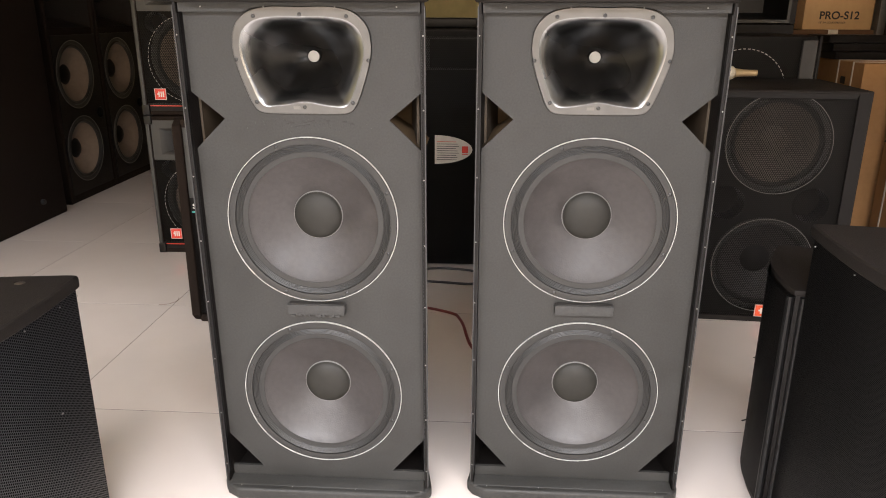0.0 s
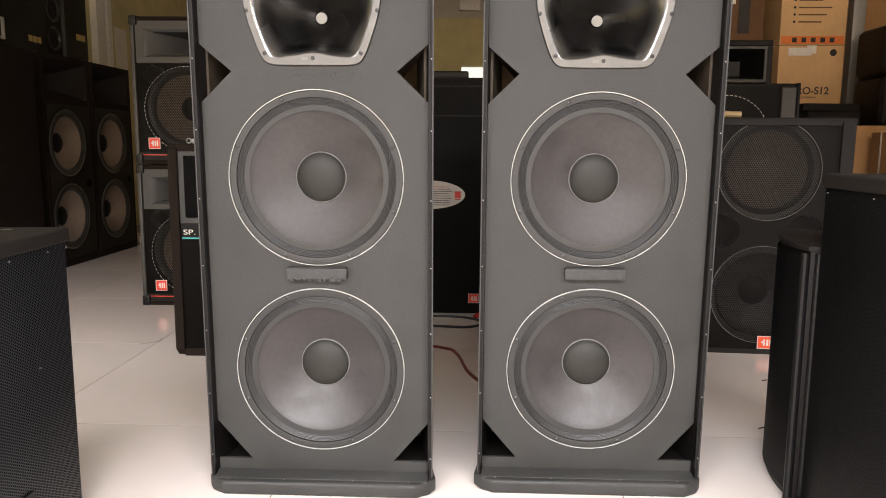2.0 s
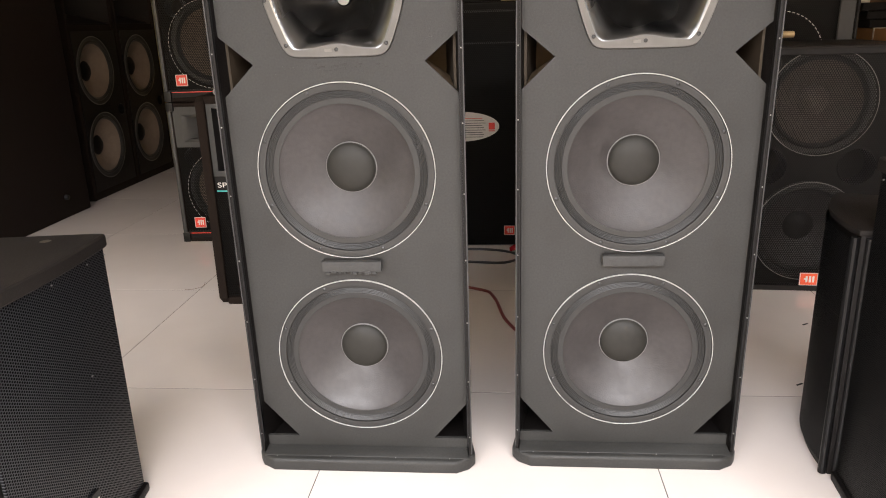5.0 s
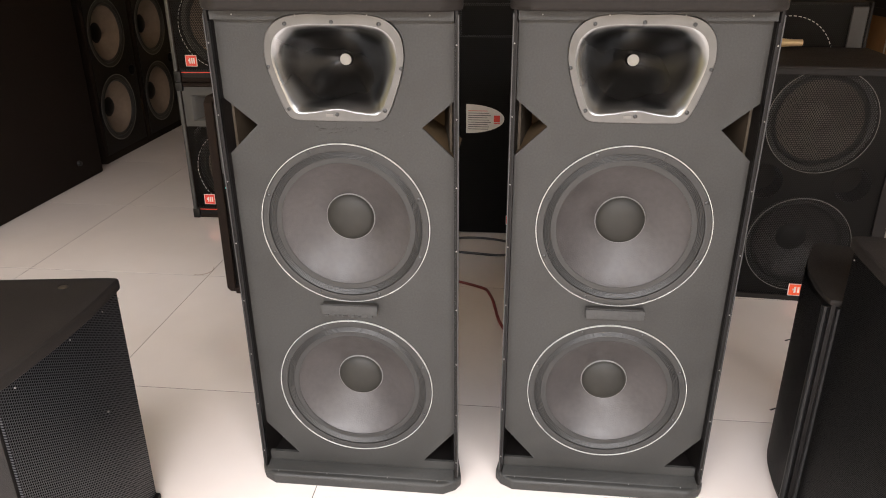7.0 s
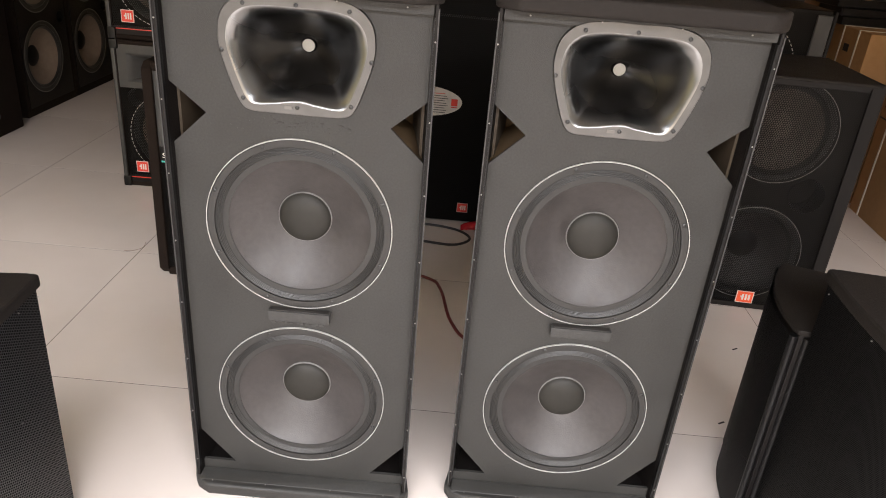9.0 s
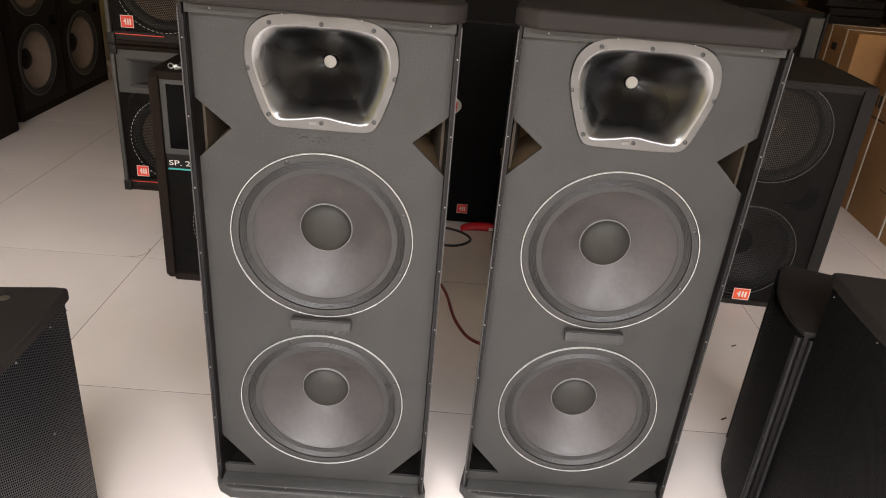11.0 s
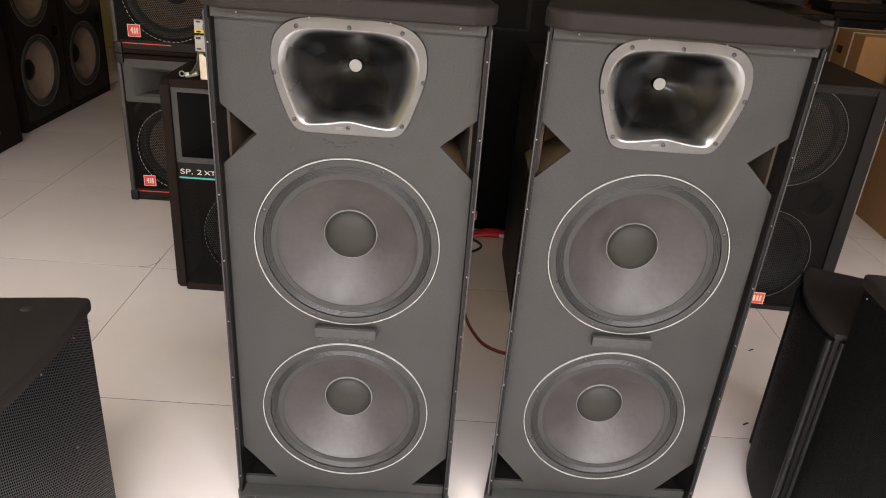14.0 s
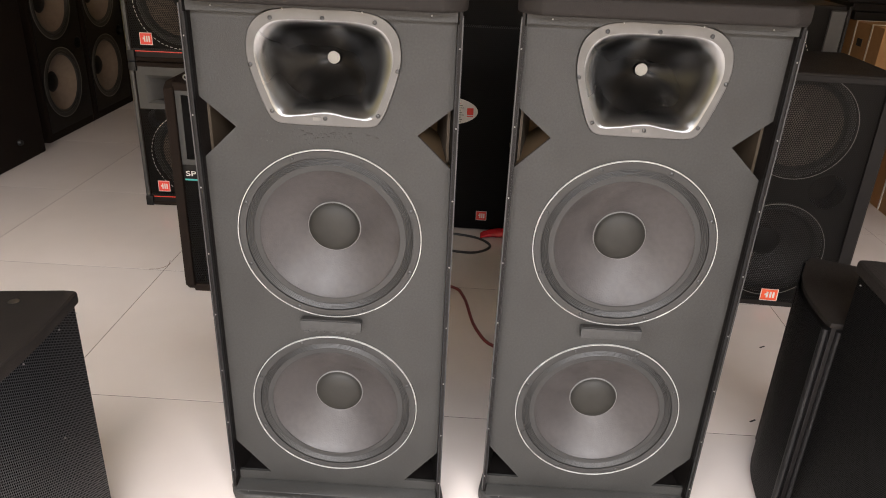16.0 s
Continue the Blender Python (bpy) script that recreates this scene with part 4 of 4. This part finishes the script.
for i in range(2):
    bag = box_cabinet("loudspeaker", pose(2.68, 4.55, 0.9295 + i * 0.301), 0.42, 0.34, 0.3, "black loudspeaker stacked on a carton", BLACK, 0.05, "black loudspeakers on cartons")
    part("handle_slot", bx(-0.1, 0.1, -0.004, 0.01, 0.17, 0.2, 0.003, 1), GREYPLASTIC, bag)

# ---- small things ----
mic = thing("microphone", pose(1.115, 3.26, 0.913), "small pale brass microphone lying on a bass cabinet", "microphone")
BRASS = mat("pale_worn_brass", (0.62, 0.46, 0.26), 0.35, 0.4)
part("handle", lathe([(0, -0.075), (0.013, -0.072), (0.0145, -0.02), (0.018, 0.012), (0.0195, 0.018), (0, 0.02)], 20, 0, 0.028), BRASS, mic, m=pose(0, 0, 0, 0, 0, 90))
part("head", lathe([(0.0, 0.0205), (0.022, 0.022), (0.0275, 0.03), (0.0275, 0.045), (0.024, 0.06), (0.012, 0.067), (0, 0.068)], 24, 0, 0.028), CREAM, mic, "pale rounded head", m=pose(0, 0, 0, 0, 0, 90))
kit = thing("circuit_module", pose(-0.922, 2.72, 0.8), "pale cream electronic module with grey and yellow circuit boards", "electronics")
part("cream_block", bx(-0.03, 0.002, -0.03, 0.03, 0.0, 0.085, 0.002, 1), CREAM, kit, "cream plastic block")
body = part("module_body", bx(0.0035, 0.1, -0.022, 0.03, 0.0, 0.082, 0.003, 1), PAPER, kit, "white module with dark slots")
for z in (0.012, 0.028):
    part("slot", bx(0.012, 0.09, -0.0235, -0.021, z, z + 0.008), GREYPLASTIC, body)
part("dark_screen", bx(0.02, 0.09, -0.0238, -0.021, 0.045, 0.075, 0.0006, 1), PLASTIC, body)
board = part("lower_board", bx(-0.046, 0.09, -0.012, -0.006, 0.09, 0.142, 0.001, 1), GREYMETAL, kit, "grey circuit board")
part("chip", bx(-0.04, -0.026, -0.0145, -0.0115, 0.13, 0.137), INK, board)
part("chip", bx(-0.04, -0.026, -0.0145, -0.0115, 0.096, 0.101), INK, board)
part("coil", lathe([(0, -0.022), (0.016, -0.02), (0.018, -0.012), (0, -0.011)], 20, 0.02, 0.118), PLASTIC, board)
board = part("upper_board", bx(-0.048, 0.09, -0.004, 0.002, 0.148, 0.192, 0.001, 1), GREYMETAL, kit, "grey circuit board with a yellow edge")
part("yellow_band", bx(-0.047, 0.089, -0.0055, -0.0035, 0.149, 0.159), YELLOW, board)
for z in (0.151, 0.183):
    part("chip", bx(-0.04, -0.026, -0.0068, -0.0052, z, z + 0.005), INK, board)
part("pale_print", bx(-0.018, 0.02, -0.0056, -0.0035, 0.178, 0.186), PAPER, board)
part("board_post", bx(-0.02, -0.012, -0.004, 0.002, 0.06, 0.19), GREYPLASTIC, kit)
cab = thing("cable", pose(-0.978, 2.71, 0.8), "dark cable with metal plugs lying on a loudspeaker", "cable")
part("wire", tube([(-0.02, 0, 0.01), (0.005, -0.02, 0.03), (0.03, 0.0, 0.075), (0.06, -0.035, 0.082), (0.1, -0.04, 0.06)], 0.005), RUBBER, cab)
part("wire", tube([(0.0, 0.03, 0.008), (0.012, 0.03, 0.05), (0.02, 0.035, 0.1), (0.035, 0.03, 0.11)], 0.012), RAWWOOD, cab, "brown sleeved lead")
part("plug", tube([(-0.028, -0.005, 0.009), (-0.012, -0.004, 0.011), (0.012, 0.0, 0.016)], 0.0095), RING, cab, "steel plug")
part("plug_ring", lathe([(0.009, -0.003), (0.011, 0.0), (0.009, 0.003), (0.006, 0.0), (0.009, -0.003)], 16, -0.042, 0.011), RING, cab)
pk = thing("snack_packet", pose(0.13, 3.36, 0), "shiny red plastic packet lying on the floor", "packet")
# a crumpled pillow bag: flat crimped ends, full and creased in the middle
folds = random.Random(5)
rings = []
for k in range(15):
    u = k / 14
    full = math.sin(math.pi * u) ** 0.6
    rings.append([(-0.085 + 0.205 * u, (0.036 - 0.006 * full + folds.uniform(-0.002, 0.002)) * math.cos(a), 0.002 + 0.021 * full + (0.0015 + 0.02 * full) * math.sin(a) * folds.uniform(0.86, 1.0)) for a in [math.tau * q / 14 for q in range(14)]])
part("packet", loft(rings, True), REDWRAP, pk)
part("white_band", bx(0.045, 0.085, -0.034, -0.0285, 0.016, 0.03, 0.001, 1), PAPER, pk)
w1 = thing("power_cable", pose(0, 0, 0), "black cable curled on the floor", "cable")
part("wire", tube([(-0.35, 3.3, 0.006), (-0.15, 3.36, 0.006), (0.02, 3.33, 0.006), (0.09, 3.24, 0.006), (0.02, 3.16, 0.006), (-0.12, 3.17, 0.006), (-0.35, 3.2, 0.006)], 0.006), RUBBER, w1)
w2 = thing("speaker_cable", pose(0, 0, 0), "dark red cable lying on the floor", "cable")
part("wire", tube([(-0.4, 2.95, 0.006), (-0.09, 2.83, 0.006), (-0.02, 2.74, 0.006), (0.03, 2.5, 0.006), (0.12, 2.37, 0.006), (0.4, 2.3, 0.006)], 0.006), REDCABLE, w2)
for x, y in ((1.052, 2.5), (0.87, 2.061)):
    b = thing("leaf_scrap", pose(x, y, 0, 0, 0, 30), "tiny dark scrap on the floor", "scrap", "floor scraps")
    part("scrap", bx(-0.012, 0.012, -0.003, 0.003, 0, 0.002, 0.0008, 1), INK, b)
fan = thing("ceiling_fan", pose(-0.28, 7.6, ZC), "white ceiling fan with three blades", "fan")
part("rod", bx(-0.012, 0.012, -0.012, 0.012, -0.95, 0), WHITE, fan)
part("hub", lathe([(0, -0.05), (0.09, -0.045), (0.11, 0.0), (0.07, 0.05), (0, 0.055)], 32), WHITE, fan, m=pose(0, 0, -0.97, 90))
for i in range(3):
    part("blade", bx(0.1, 0.62, -0.06, 0.06, -0.977, -0.97, 0.002, 1), WHITE, fan, m=pose(0, 0, 0, 0, 0, 20 + i * 120))
door = tagged(new("door_frame", mesh_of("door_frame", joined(bx(X0, X0 + 0.06, 6.35, 6.5, 0, 2.6, 0.003), bx(X0, X0 + 0.06, 6.55, 6.62, 0, 2.6, 0.003)), WHITE)), "white painted door frame on the green wall", "door frame", kind="structure")

note = tagged(new("wall_notice", mesh_of("wall_notice", bx(X0, X0 + 0.004, 6.78, 7.0, 1.45, 1.85), PAPER, False)), "white paper notice on the green wall", "notice")
unit = tagged(new("wall_unit", mesh_of("wall_unit", bx(-0.13, 0.12, Y1 - 0.1, Y1, 2.38, 2.5, 0.01), WHITE)), "small white box fixed to the back wall", "wall unit")
wb = thing("small_box", pose(-2.75, 5.85, 0), "small pale box on the floor by the wall", "box")
part("box", bx(-0.1, 0.1, -0.08, 0.08, 0, 0.06, 0.003, 1), PAPER, wb)
scuff = thing("scuff_mark", pose(0, 0, 0), "thin dark curved scuff on the floor tile", "scuff", "floor scraps")
part("scuff", tube([(-1.3, 2.83, 0.0003), (-1.265, 2.838, 0.0003), (-1.24, 2.875, 0.0003), (-1.25, 2.92, 0.0003)], 0.0009, 5), CARDDARK, scuff)

# ---- floor tiles ----
floor = tagged(new("floor", mesh_of("floor", bx(X0, X1, Y0, Y1, -0.2, -0.0005), GROUT, False)), "pale polished floor tiles with thin joints", "floor", kind="structure")
P = 0.812
tile = mesh_of("tile", bx(-P / 2 + 0.0011, P / 2 - 0.0011, -P / 2 + 0.0011, P / 2 - 0.0011, -0.012, 0.0, 0.0004, 1), TILE, False)
for i in range(-4, 5):
    for j in range(-6, 9):
        x, y = 0.385 + (i - 0.5) * P, 1.99 + (j + 0.5) * P * 1.03
        if x - P / 2 > X1 or x + P / 2 < X0 or y - P / 2 > Y1 or y + P / 2 < Y0:
            continue
        part("tile", tile, TILE, floor, m=pose(x, y, 0) @ Matrix.Diagonal((1, 1.03, 1, 1)))
